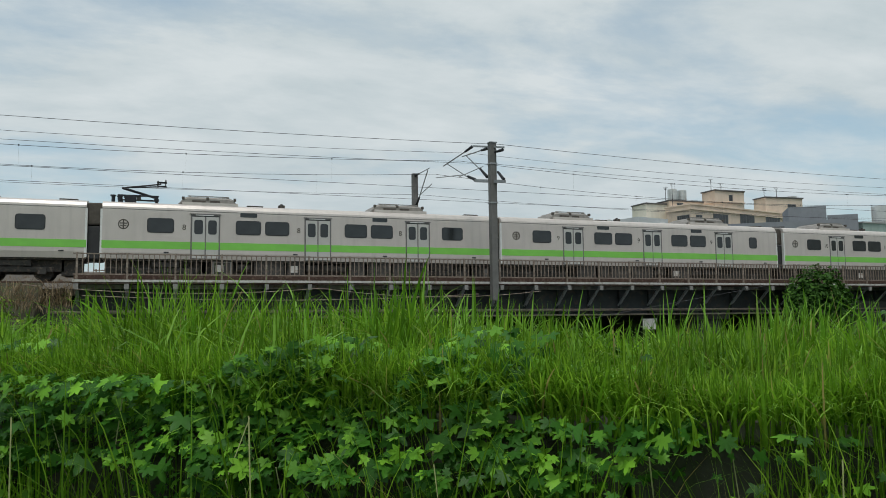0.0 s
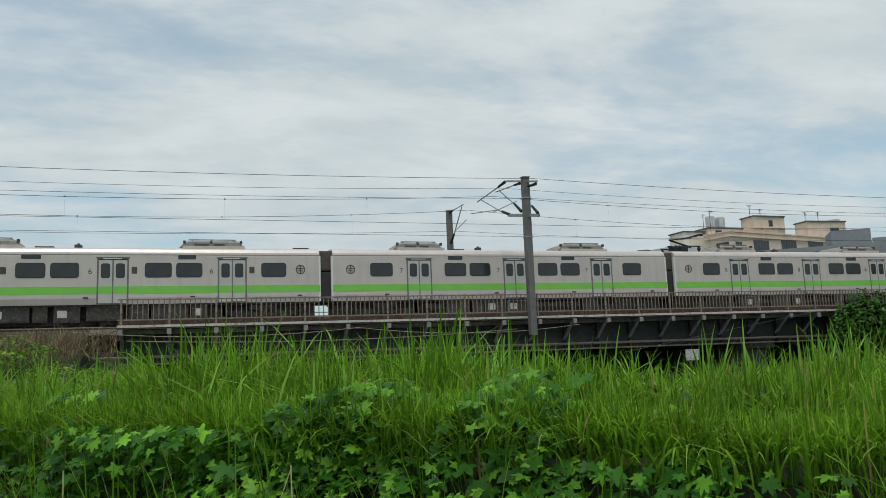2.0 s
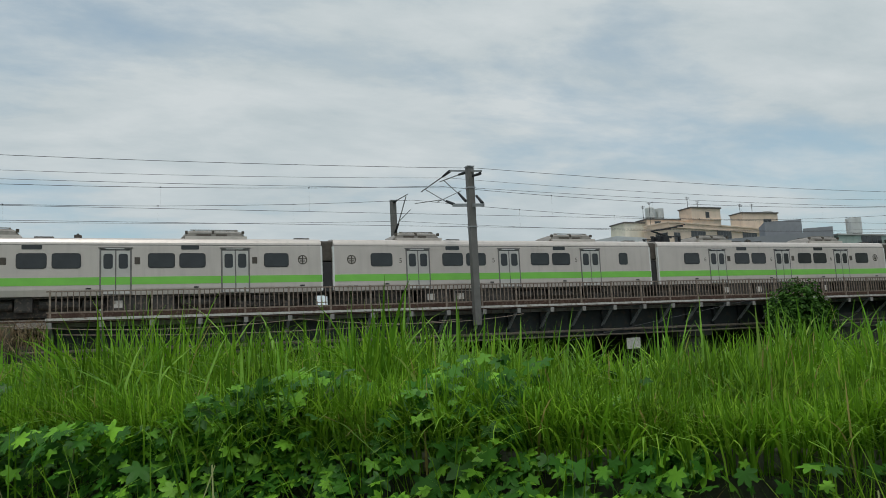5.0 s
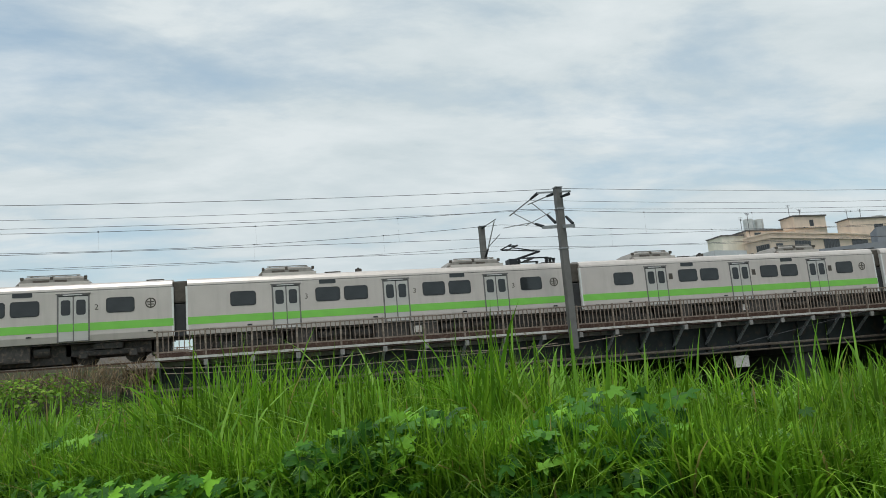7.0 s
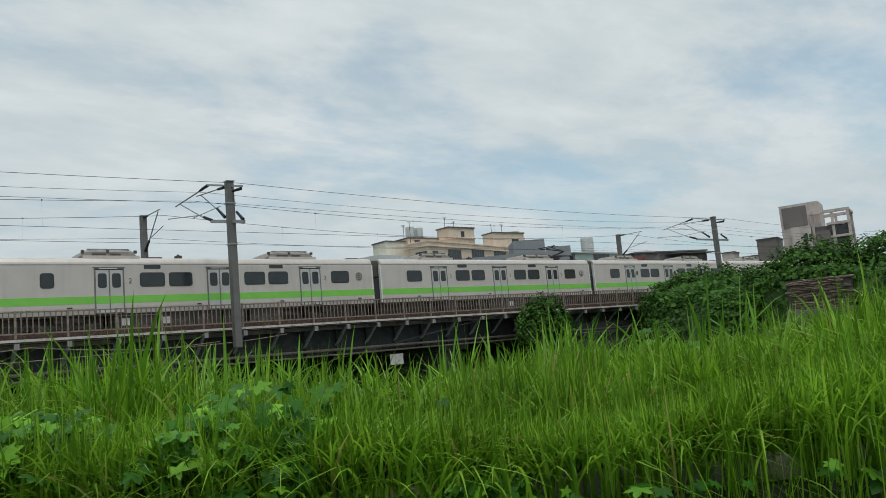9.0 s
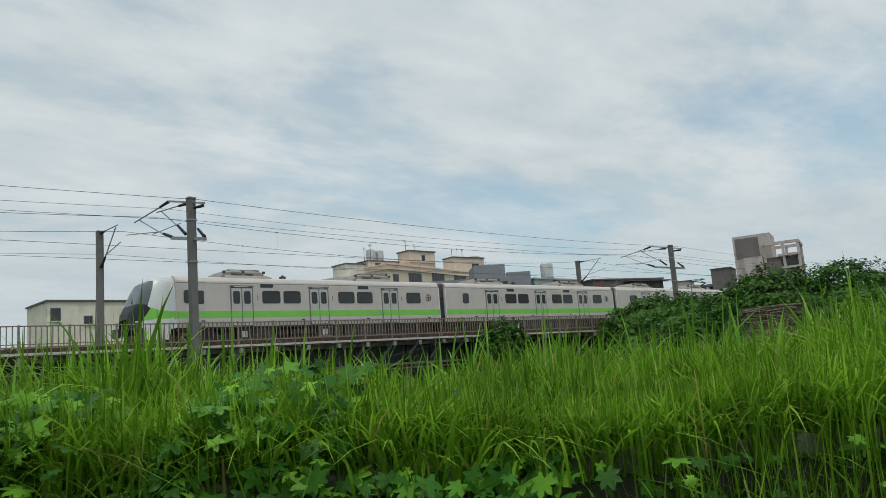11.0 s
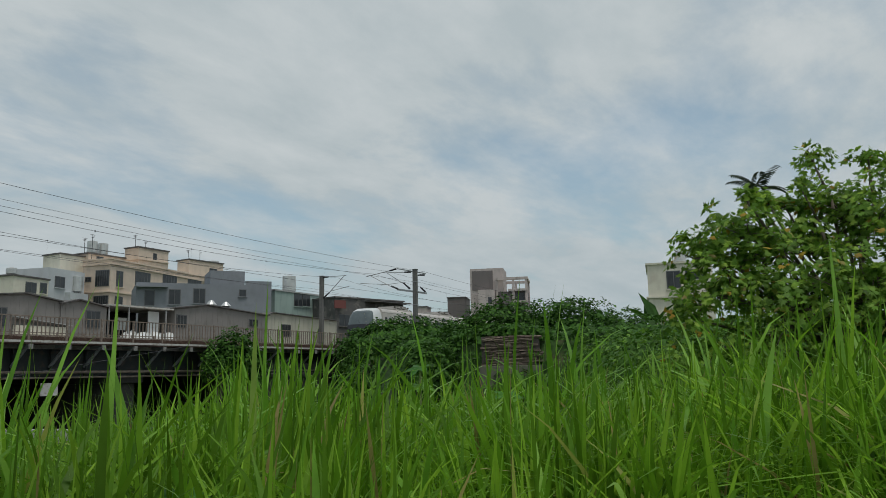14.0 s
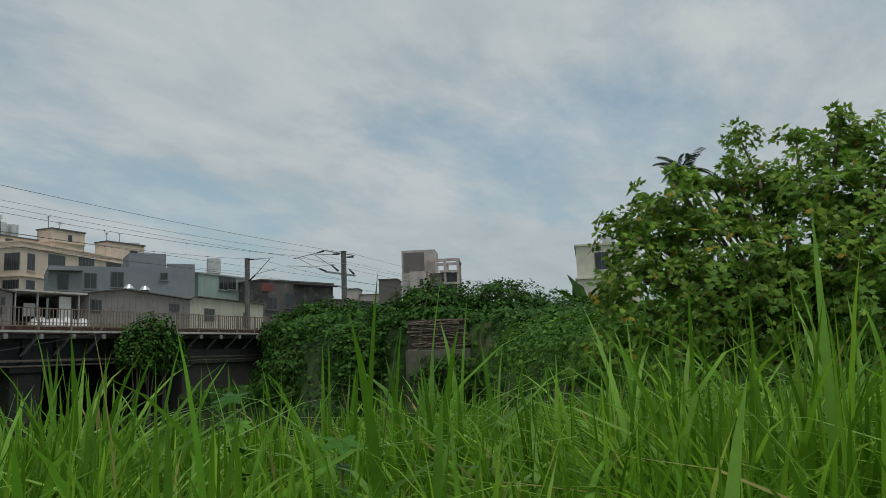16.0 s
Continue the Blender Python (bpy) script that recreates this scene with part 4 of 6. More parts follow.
def roof_tank(at, r, h, group="rooftop tanks"):
    t_ = thing("water_tank", "dull stainless steel rooftop water tank", "water tank", group, m=Matrix.Translation(at))
    part("barrel", T((0, 0, 0.25), (0, 0, h), r, 20), TANK, t_, smooth=False)
    part("lid", T((0, 0, h), (0, 0, h + 0.12), r * 0.9, 20, r * 0.3), TANK, t_)
    for k in range(3):
        part("hoop", T((0, 0, 0.4 + k * (h - 0.5) / 3), (0, 0, 0.46 + k * (h - 0.5) / 3), r + 0.02, 20), TANK, t_)
    for k in range(4):
        an = k * math.pi / 2 + 0.5
        part("leg", T((r * 0.8 * math.cos(an), r * 0.8 * math.sin(an), 0), (r * 0.8 * math.cos(an), r * 0.8 * math.sin(an), 0.26), 0.05, 6), FRAMEW, t_)


def aerial(at, h):
    t_ = thing("roof_aerial", "thin metal television aerial on a rooftop", "aerial", "roof aerials", m=Matrix.Translation(at))
    part("mast", T((0, 0, 0), (0, 0, h), 0.035, 5), WIRE, t_)
    for k in range(3):
        part("element", T((-0.35 + 0.08 * k, 0, h - 0.15 * k - 0.05), (0.35 - 0.08 * k, 0, h - 0.15 * k - 0.05), 0.02, 4), WIRE, t_)


U = Vector((0.979, 0.203)).normalized()
NV = Vector((-U.y, U.x))
C0 = Vector((61.1, 74.8))


def on_cream(s, d):
    return C0 + U * s + NV * d


house("apartment_house", "cream stuccoed four-storey house with barred windows and rust stains", C0, U, 27.0, 3.9, 3.5, 15.6, CREAM,
      windows=((1.0, 2.0, 12.62, 14.36), (4.3, 7.0, 13.05, 14.7), (9.6, 12.4, 13.7, 15.0), (0.9, 2.1, 9.6, 11.4), (4.1, 6.1, 9.6, 11.5), (15, 18, 13.4, 15.0), (20.5, 23.5, 13.4, 15.0)),
      side_windows=((0.25, 2.0, 12.6, 14.35), (2.7, 3.4, 13.2, 13.65), (0.25, 2.1, 9.8, 11.4)), ledge=(11.8, 15.0), coping=CREAM)
house("roof_room", "cream rooftop room with a dark roof edge and two tanks", on_cream(0.9, 4.0), (0.99, 0.0), 5.6, 2.4, 3.5, 16.65, CREAM, windows=((1.2, 2.0, 15.95, 16.4),))
house("stair_tower", "cream rooftop stair tower with a narrow window", (66.5, 76.7), (1, 0), 4.7, 2.4, 15.764, 17.9, CREAM, windows=((2.3, 2.75, 16.7, 17.4),), ledge=(16.4,))
house("stair_tower", "cream rooftop stair room with a dark roof edge", on_cream(16.6, 1.0), (1, -0.08), 6.0, 2.4, 15.764, 17.85, CREAM, windows=((3.6, 4.8, 16.4, 17.0),))
for s_, d_, z_, r_, h_ in ((2.9, 5.2, 16.82, 0.6, 1.65), (4.5, 5.0, 16.82, 0.6, 1.6), (22.3, 0.9, 15.764, 0.8, 2.6)):
    p = on_cream(s_, d_)
    roof_tank((p.x, p.y, z_), r_, h_)
for s_, d_, z_, h_ in ((6.6, 2, 18.06, 1.6), (8.6, 2, 18.06, 1.2), (17.8, 2, 18.0, 1.4), (20.6, 2, 18.0, 1.6), (0.3, 3.0, 15.76, 3.0), (1.6, 5.2, 16.82, 1.9)):
    p = on_cream(s_, d_)
    aerial((p.x, p.y, z_), h_)
house("side_house", "pale cream rear house part with a tank on its terrace", on_cream(-2.1, 5.2), (0.99, 0.0), 3.2, 3, 3.5, 16.25, CREAM2)
house("front_house", "pale blue-grey plastered house with a metal balcony tank", (54.1, 75.8), U, 5.3, 5, 3.5, 14.0, PALE, windows=((0.95, 2.25, 12.0, 13.1),), coping=None)
house("balcony", "pale concrete balcony box below the tank", (56.6, 75.6), U, 2.8, 1.2, 3.5, 11.5, PALE, coping=None)
roof_tank((58.1, 76.5, 11.5), 0.55, 1.9)
house("low_house", "low cream house with a dark sloping roof", (49.3, 74.4), (0.97, 0.2), 4.6, 6, 3.5, 12.5, CREAM2, windows=((1.6, 2.9, 11.0, 12.0), (3.5, 4.3, 11.1, 12.1)))
roof_tank((50.2, 76.2, 12.67), 0.5, 0.8)

house("cement_house", "blue-grey cement house with dark windows", (54.15, 62.5), (0.79, -0.613), 13.3, 9, 3.5, 11.45, GREYW,
      windows=((0.85, 1.65, 9.2, 10.6), (3.1, 4.1, 9.35, 10.75), (5.45, 6.5, 9.5, 10.9), (10.0, 10.6, 10.3, 10.9)), coping=None,
      extra=(("upper_block", (7.1, 10.6, 0.6, 5, 11.454, 12.95), GREYW, ""), ("parapet", (10.61, 13.3, 0.02, 0.3, 11.454, 11.9), GREYW, ""), ("canopy", (-0.15, 2.9, -0.6, -0.01, 10.95, 11.07), GREYW, "")))


def gable_shed(label, x0, y0, w, z_eave, z_ridge, ridge, mt, windows):
    """Sheet metal shed whose low gable faces the track; ridge: where along the front it peaks."""
    h = thing("sheet_shed", label, "shed", "sheds behind the railway", m=Matrix.Translation((x0, y0, 0)))
    prof = ((0, 3.5), (w, 3.5), (w, z_eave), (ridge * w, z_ridge), (0, z_eave))
    bm = bmesh.new()
    rows = [[bm.verts.new((x, y, z)) for x, z in prof] for y in (0.0, 4.0)]
    bm.faces.new(rows[0])
    bm.faces.new(rows[1][::-1])
    for i in range(5):
        j = (i + 1) % 5
        bm.faces.new((rows[0][j], rows[0][i], rows[1][i], rows[1][j]))
    bmesh.ops.recalc_face_normals(bm, faces=bm.faces[:])
    part("wall", bm, mt, h)
    for (xa, za), (xb, zb) in (((-0.1, z_eave), (ridge * w, z_ridge)), ((ridge * w, z_ridge), (w + 0.1, z_eave))):
        bm = bmesh.new()
        vs = [bm.verts.new((x, y, z + dz)) for dz in (0.01, 0.09) for x, z in ((xa, za), (xb, zb)) for y in (-0.2, 4.1)]
        for q in ((0, 1, 3, 2), (4, 6, 7, 5), (0, 4, 5, 1), (2, 3, 7, 6), (0, 2, 6, 4), (1, 5, 7, 3)):
            bm.faces.new([vs[i] for i in q])
        bmesh.ops.recalc_face_normals(bm, faces=bm.faces[:])
        part("roof", bm, TRIMD, h)
    for k in range(int(w / 0.6)):
        part("sheet_rib", B(0.3 + 0.6 * k, 0.34 + 0.6 * k, -0.015, -0.002, 3.6, z_eave - 0.05), mt, h)
    for s0, s1, a0, b0 in windows:
        wn_ = part("window", B(s0 - 0.07, s1 + 0.07, -0.06, -0.016, a0 - 0.07, b0 + 0.07), WINFR, h)
        part("pane", B(s0, s1, -0.07, -0.055, a0, b0), WINDK, wn_)
        for k in range(1, 3):
            xm = s0 + (s1 - s0) * k / 3
            part("mullion", B(xm - 0.025, xm + 0.025, -0.085, -0.071, a0, b0), WINFR, wn_)
    return h


gable_shed("low sooty shed wall grown over with dry creepers", 20.5, 46.9, 8.4, 6.6, 6.85, 0.7, DARKW, ())
gable_shed("grey-brown sheet metal shed with a low gable", 28.9, 46.6, 5.5, 7.15, 7.5, 0.55, SHEDG, ((0.9, 1.85, 5.4, 6.5),))
gable_shed("grey-brown sheet metal shed beside an open carport", 34.42, 46.5, 3.5, 7.0, 7.35, 0.35, SHEDG, ((1.9, 2.9, 5.6, 6.65),))
gable_shed("long grey-brown sheet metal shed with roof ventilators", 43.9, 46.3, 10.7, 7.3, 7.75, 0.3, SHEDG, ((0.2, 1.1, 5.9, 6.8), (8.3, 9.3, 6.35, 6.85)))
gable_shed("yellowed sheet metal shed with small windows", 54.62, 46.32, 10.5, 7.35, 7.6, 0.05, SHEDY, ((1.9, 3.1, 5.6, 6.6), (7.4, 8.2, 5.2, 6.4)))
carport = thing("open_carport", "open shed with a thin metal roof and white sacks inside", "shed", m=Matrix.Translation((38.0, 46.9, 0)))
part("roof", B(-0.05, 5.8, -0.6, 4.0, 7.15, 7.27), PAINTW, carport)
part("back_wall", B(0, 5.8, 3.5, 3.7, 3.6, 7.14), RUBBER, carport, "dark back wall")
for x in (0.02, 1.7, 5.1):
    part("post", B(x, x + 0.09, -0.5, -0.4, 3.6, 7.15), FRAMEW, carport)
part("white_panel", B(3.9, 4.9, 0.0, 0.06, 3.9, 7.0), WHITE, carport)
part("wall_board", B(1.9, 2.8, 1.0, 1.05, 5.6, 6.5), WHITE, carport)
rngs = random.Random(4)
for k in range(7):
    sk = thing("sack", "bulging white sack piled beside the open shed", "sack", "white sacks", m=Matrix.Translation((40.0 + 0.62 * k, 46.75 + 0.3 * (k % 2), 3.93)))
    bm = bmesh.new()
    bmesh.ops.create_icosphere(bm, subdivisions=2, radius=0.62)
    for v in bm.verts:
        v.co = v.co * (1 + 0.18 * noise.noise(v.co * 2.2 + Vector((k, 0, 0))))
        v.co.z = max(v.co.z, -0.45) * 1.5 + 0.66
    part("bag", bm, WHITE, sk, smooth=True)
tarp = thing("covered_stack", "pale corrugated cover over stacked material by the track", "cover", m=Matrix.Translation((31.2, 46.22, 0)))
part("side", B(0, 3.6, 0, 0.3, 3.9, 5.5), CREAM2, tarp)
part("lid", beam(bmesh.new(), (-0.1, 0.1, 6.0), (3.8, 0.1, 5.6), 0.5, 0.06), FRAMEW, tarp)
for k in range(8):
    part("rib", B(0.1 + 0.42 * k, 0.2 + 0.42 * k, -0.05, -0.003, 4.0, 5.45), CREAM2, tarp)
for x in (48.6, 50.3):
    v_ = thing("roof_ventilator", "round metal roof ventilator", "ventilator", "roof ventilators", m=Matrix.Translation((x, 47.2, 7.6)))
    part("neck", T((0, 0, 0), (0, 0, 0.35), 0.3, 12), TRIMD, v_)
    part("cap", T((0, 0, 0.35), (0, 0, 0.7), 0.45, 12, 0.15), TANK, v_)
house("green_house", "pale green sheet-clad upper storey with white windows", (66.0, 55.0), (1, 0), 8.1, 6, 3.5, 11.1, GREENW, windows=((3.34, 4.64, 9.7, 11.0), (4.84, 6.1, 9.8, 11.0)), coping=FRAMEW)
roof_tank((70.4, 56.6, 11.27), 0.75, 1.9)
house("sooty_house", "dark sooty old house with a tin roof", (71.5, 51.0), (1, -0.3), 10.4, 6, 3.5, 10.5, DARKW, windows=((3.2, 4.4, 7.6, 9.2), (0.6, 2.0, 7.4, 8.6)), coping=TRIMD, extra=(("red_panel", (-0.4, 1.2, -0.4, -0.3, 9.3, 10.2), REDW, "red panel"), ("awning", (4.3, 10.6, -1.2, -0.01, 10.2, 10.3), TRIMD, "")))
house("sooty_house", "dark sooty lean-to below a tin roof", (78.5, 46.9), (1, -0.1), 9.0, 5, 3.5, 8.5, DARKW)
house("yellow_house", "pale yellow house with grey side beyond the railway", (19.6, 70.0), (1, 0), 8.2, 6, 3.5, 10.2, CREAM2, windows=((3.0, 3.6, 8.3, 8.9), (0.3, 1.0, 8.6, 9.6)))
house("pale_house", "pale beige weathered house with a rooftop tank", (29.6, 67.8), (1, 0.1), 6.0, 6, 3.5, 11.2, BEIGE, windows=((3.4, 4.8, 9.5, 10.6),), coping=CREAM2)
house("annex", "low pale annex in front of the weathered house", (31.2, 65.6), (1, 0.1), 3.0, 2.0, 3.5, 8.6, PALE)
roof_tank((32.6, 66.8, 8.77), 0.7, 1.6)

# unfinished tower block
tower = thing("apartment_tower", "unfinished brown and pink concrete tower block with open top frame", "tower block", m=Matrix.Translation((118.5, 56.5, 0)) @ Matrix.Rotation(math.atan2(-0.95, 0.3), 4, "Z"))
part("stair_core", B(0.1, 5.8, 0.5, 7, 3, 19.3), PINKW, tower)
part("clad_panel", B(0.45, 4.0, 0.42, 0.49, 15.6, 18.9), BROWNW, tower, "brown tiled panel")
part("front_block", B(1.6, 4.4, -1.2, 0.41, 3, 15.5), PINKW, tower, "pale pink front block")
for a0 in (11.2, 13.1):
    part("window", B(3.3, 3.9, -1.26, -1.19, a0, a0 + 1.1), WINDK, tower)
part("right_block", B(4.42, 9.8, 0.3, 6.5, 3, 15.2), BROWNW, tower)
for x in (4.5, 7.3, 9.5):
    for y in (-0.4, 5.8):
        part("column", B(x, x + 0.4, y, y + 0.4, 11, 17.4), PINKW, tower)
for y in (-0.45, 5.75):
    part("beam", B(4.4, 10.0, y, y + 0.45, 17.1, 17.55), PINKW, tower)
for x in (4.45, 9.55):
    part("beam", B(x, x + 0.4, 0.0, 5.74, 17.12, 17.53), PINKW, tower)
for z in (15.21, 13.2):
    part("balcony", B(6.6, 9.9, -0.5, 0.29, z, z + 0.35), PINKW, tower)
for a0 in (11.3, 13.6):
    part("window", B(7.9, 9.3, 0.24, 0.31, a0, a0 + 1.3), WINDK, tower)
part("balcony_box", B(5.0, 7.0, -0.6, 0.28, 13.0, 14.4), BROWNW, tower)
house("far_house", "brown narrow house beside the tower block", (122.0, 62.5), (0.3, -0.95), 3.2, 6, 3, 14.9, BROWNW)
house("far_house", "pinkish low house beside the tower block", (121.5, 66.0), (0.3, -0.95), 4.2, 6, 3, 12.4, PINKW)
house("far_house", "pinkish low house beside the tower block", (119.5, 67.6), (0.3, -0.95), 2.0, 4, 3, 13.4, PINKW)

house("yellow_house", "pale yellow house with a rooftop tank among trees", (66.0, 15.3), (0.2, -0.98), 5.2, 7, 2.5, 10.6, CREAM2, coping=CREAM2, windows=((1.6, 2.6, 8.6, 9.95), (3.1, 4.4, 9.3, 10.0), (2.0, 3.2, 6.4, 7.5)), ledge=(7.8,))
roof_tank((68.6, 13.0, 10.77), 0.5, 1.1)
house("far_house", "small far grey house between trees", (95.0, 17.5), (0.2, -0.98), 3.0, 4, 2.5, 6.6, PALE)

# ---- stone bank wall ----
stone_wall = thing("stone_wall", "old brown stone retaining wall over a concrete base", "wall", kind="structure", m=Matrix.Translation((30.3, 15.6, 0)) @ Matrix.Rotation(math.atan2(-3.9, 1.5), 4, "Z"))
part("backing", B(0.9, 3.3, 0.12, 0.9, -1.2, 3.55), MORTAR, stone_wall)
part("concrete_base", B(0.8, 3.4, -0.15, 0.10, -1.2, 2.35, bevel=0.03), OLDCON, stone_wall, "pale mossy concrete base")
stone_me = []
rngw = random.Random(12)
for k in range(6):
    w = 0.34 + 0.07 * k
    me = bpy.data.meshes.new("stone")
    bm = B(0.012, w - 0.012, 0, 0.2, 0.01, 0.105, bevel=0.025)
    for v in bm.verts:
        v.co += Vector((rngw.uniform(-0.03, 0.03), rngw.uniform(-0.03, 0.03), rngw.uniform(-0.018, 0.018)))
    bm.to_mesh(me)
    bm.free()
    me.materials.append(STONE)
    stone_me.append((w, me))
for row in range(11):
    x = 0.85 + rngw.uniform(0, 0.3)
    while x < 2.9:
        w, me = rngw.choice(stone_me)
        o = new("stone", me)
        o.parent, o.location = stone_wall, (x, rngw.uniform(-0.05, 0.04), 2.36 + row * 0.11 + rngw.uniform(-0.015, 0.015))
        x += w


# ---- vegetation ----
def leaf_shape(lobes=5, spread=125, sinus=0.56):
    """A palmate leaf in the xy plane, tip along +y, stalk end at the origin, about 1 from base to tip."""
    pts = [(0.0, 0.0)]
    n_ = lobes
    for k in range(n_):
        an = radians(-spread + 2 * spread * k / (n_ - 1))
        ln = 0.62 + 0.38 * math.cos(an * 0.62)
        for da, r_ in ((-15, 0.74), (0, 1.0), (15, 0.74)):
            pts.append((ln * r_ * math.sin(an + radians(da)), 0.12 + ln * r_ * math.cos(an + radians(da))))
        if k < n_ - 1:
            am = an + radians(spread / (n_ - 1))
            pts.append((sinus * 0.8 * math.sin(am), 0.12 + sinus * 0.8 * math.cos(am)))
    v = [(0.0, 0.12, 0.0)] + [(x, y, -0.16 * (x * x + (y - 0.12) ** 2) + 0.06 * abs(x)) for x, y in pts]
    n_p = len(pts)
    f = [(0, 1 + (k + 1) % n_p, 1 + k) for k in range(n_p)]
    return np.array(v), np.array(f)


def simple_leaf(width=0.42):
    v = np.array([(0, 0, 0), (-width * 0.8, 0.35, 0.05), (0, 0.4, -0.03), (width * 0.8, 0.35, 0.05), (-width * 0.6, 0.7, 0.02), (0, 1, -0.12), (width * 0.6, 0.7, 0.02)])
    f = np.array([(0, 2, 1), (0, 3, 2), (1, 2, 4), (2, 3, 6), (2, 5, 4), (2, 6, 5)])
    return v, f


def turns(normal, tip):
    """Rotation matrices whose z is the normal and whose y is near the tip direction."""
    z = normal / np.linalg.norm(normal, axis=1, keepdims=True)
    y = tip - (tip * z).sum(1, keepdims=True) * z
    y /= np.linalg.norm(y, axis=1, keepdims=True) + 1e-9
    return np.stack([np.cross(y, z), y, z], -1)


def scatter(shape, at, rot, size):
    v, f = shape
    V = np.einsum("nij,kj->nki", rot, v) * size[:, None, None] + at[:, None]
    F = f[None] + (np.arange(len(at)) * len(v))[:, None, None]
    return V.reshape(-1, 3), F.reshape(-1, 3)


def blades(px, py, pz, length, width, az, lean, rg, fine_=True):
    """Grass blades that arch over towards az; fine_ gives five bends instead of three."""
    lv = np.array([0, 0.24, 0.46, 0.68, 0.86, 1.0]) if fine_ else np.array([0, 0.35, 0.7, 1.0])
    wd = np.array([0.7, 1.0, 0.95, 0.72, 0.4]) if fine_ else np.array([0.8, 1.0, 0.65])
    m = len(wd)
    d = np.stack([np.cos(az), np.sin(az)], -1)
    off = (lean * length)[:, None] * (0.25 * lv[None] + 0.75 * lv[None] ** 2.4)
    z = length[:, None] * (lv[None] - 0.42 * np.minimum(lean, 1.5)[:, None] * lv[None] ** 3.2)
    c = np.stack([px[:, None] + off * d[:, :1], py[:, None] + off * d[:, 1:], pz[:, None] + z], -1)
    fa = az + math.pi / 2 + rg.uniform(-0.9, 0.9, len(px))
    sd = np.stack([np.cos(fa), np.sin(fa), 0 * fa], -1)[:, None] * (width[:, None] * wd[None])[:, :, None] * 0.5
    V = np.concatenate([np.stack([c[:, :m] - sd, c[:, :m] + sd], 2).reshape(len(px), 2 * m, 3), c[:, m:]], 1)
    f = []
    for k in range(m - 1):
        f += [(2 * k, 2 * k + 1, 2 * k + 3), (2 * k, 2 * k + 3, 2 * k + 2)]
    f = np.array(f + [(2 * m - 2, 2 * m - 1, 2 * m)])
    F = f[None] + (np.arange(len(px)) * (2 * m + 1))[:, None, None]
    return V.reshape(-1, 3), F.reshape(-1, 3)


CLEAR = np.array([(-0.22, -0.65), (-0.1, -0.05), (0.0, 0.04), (-0.2, 0.15), (0.4, 0.55), (0.64, 0.8), (0.96, 1.11), (1.36, 1.44), (1.68, 1.65), (1.95, 1.57), (2.27, 1.63), (2.62, 1.76)])


def clear_of(x, y):
    """Distance from the line on which the viewpoint stands."""
    p = np.stack([x, y], -1)
    best = np.full(len(x), 9e9)
    for a0, b0 in zip(CLEAR, CLEAR[1:]):
        ab = b0 - a0
        t = np.clip(((p - a0) @ ab) / (ab @ ab), 0, 1)
        best = np.minimum(best, np.linalg.norm(p - a0 - t[:, None] * ab, axis=1))
    return best


def side_of_wall(x, y):
    return (x - WALL_P[0]) * WALL_N[0] + (y - WALL_P[1]) * WALL_N[1]


def along_wall(x, y):
    return (x - WALL_P[0]) * WALL_D[0] + (y - WALL_P[1]) * WALL_D[1]


def patch(x, y, f, seed):
    return np.sin(x * f + seed) * np.cos(y * f * 1.1 - seed * 2) + 0.5 * np.sin(x * f * 2.3 - y * f * 1.9 + seed * 3)


def hollow_at(x, y):
    """1 along the trodden hollow that runs through the tall grass, 0 away from it."""
    q = (x - 0.4) * 0.819 - (y - 0.55) * 0.574
    f = (x - 0.4) * 0.574 + (y - 0.55) * 0.819
    return np.exp(-(q / (0.35 + 0.06 * np.clip(f, 0, 8))) ** 2) * np.clip((f - 0.4) / 0.8, 0, 1)


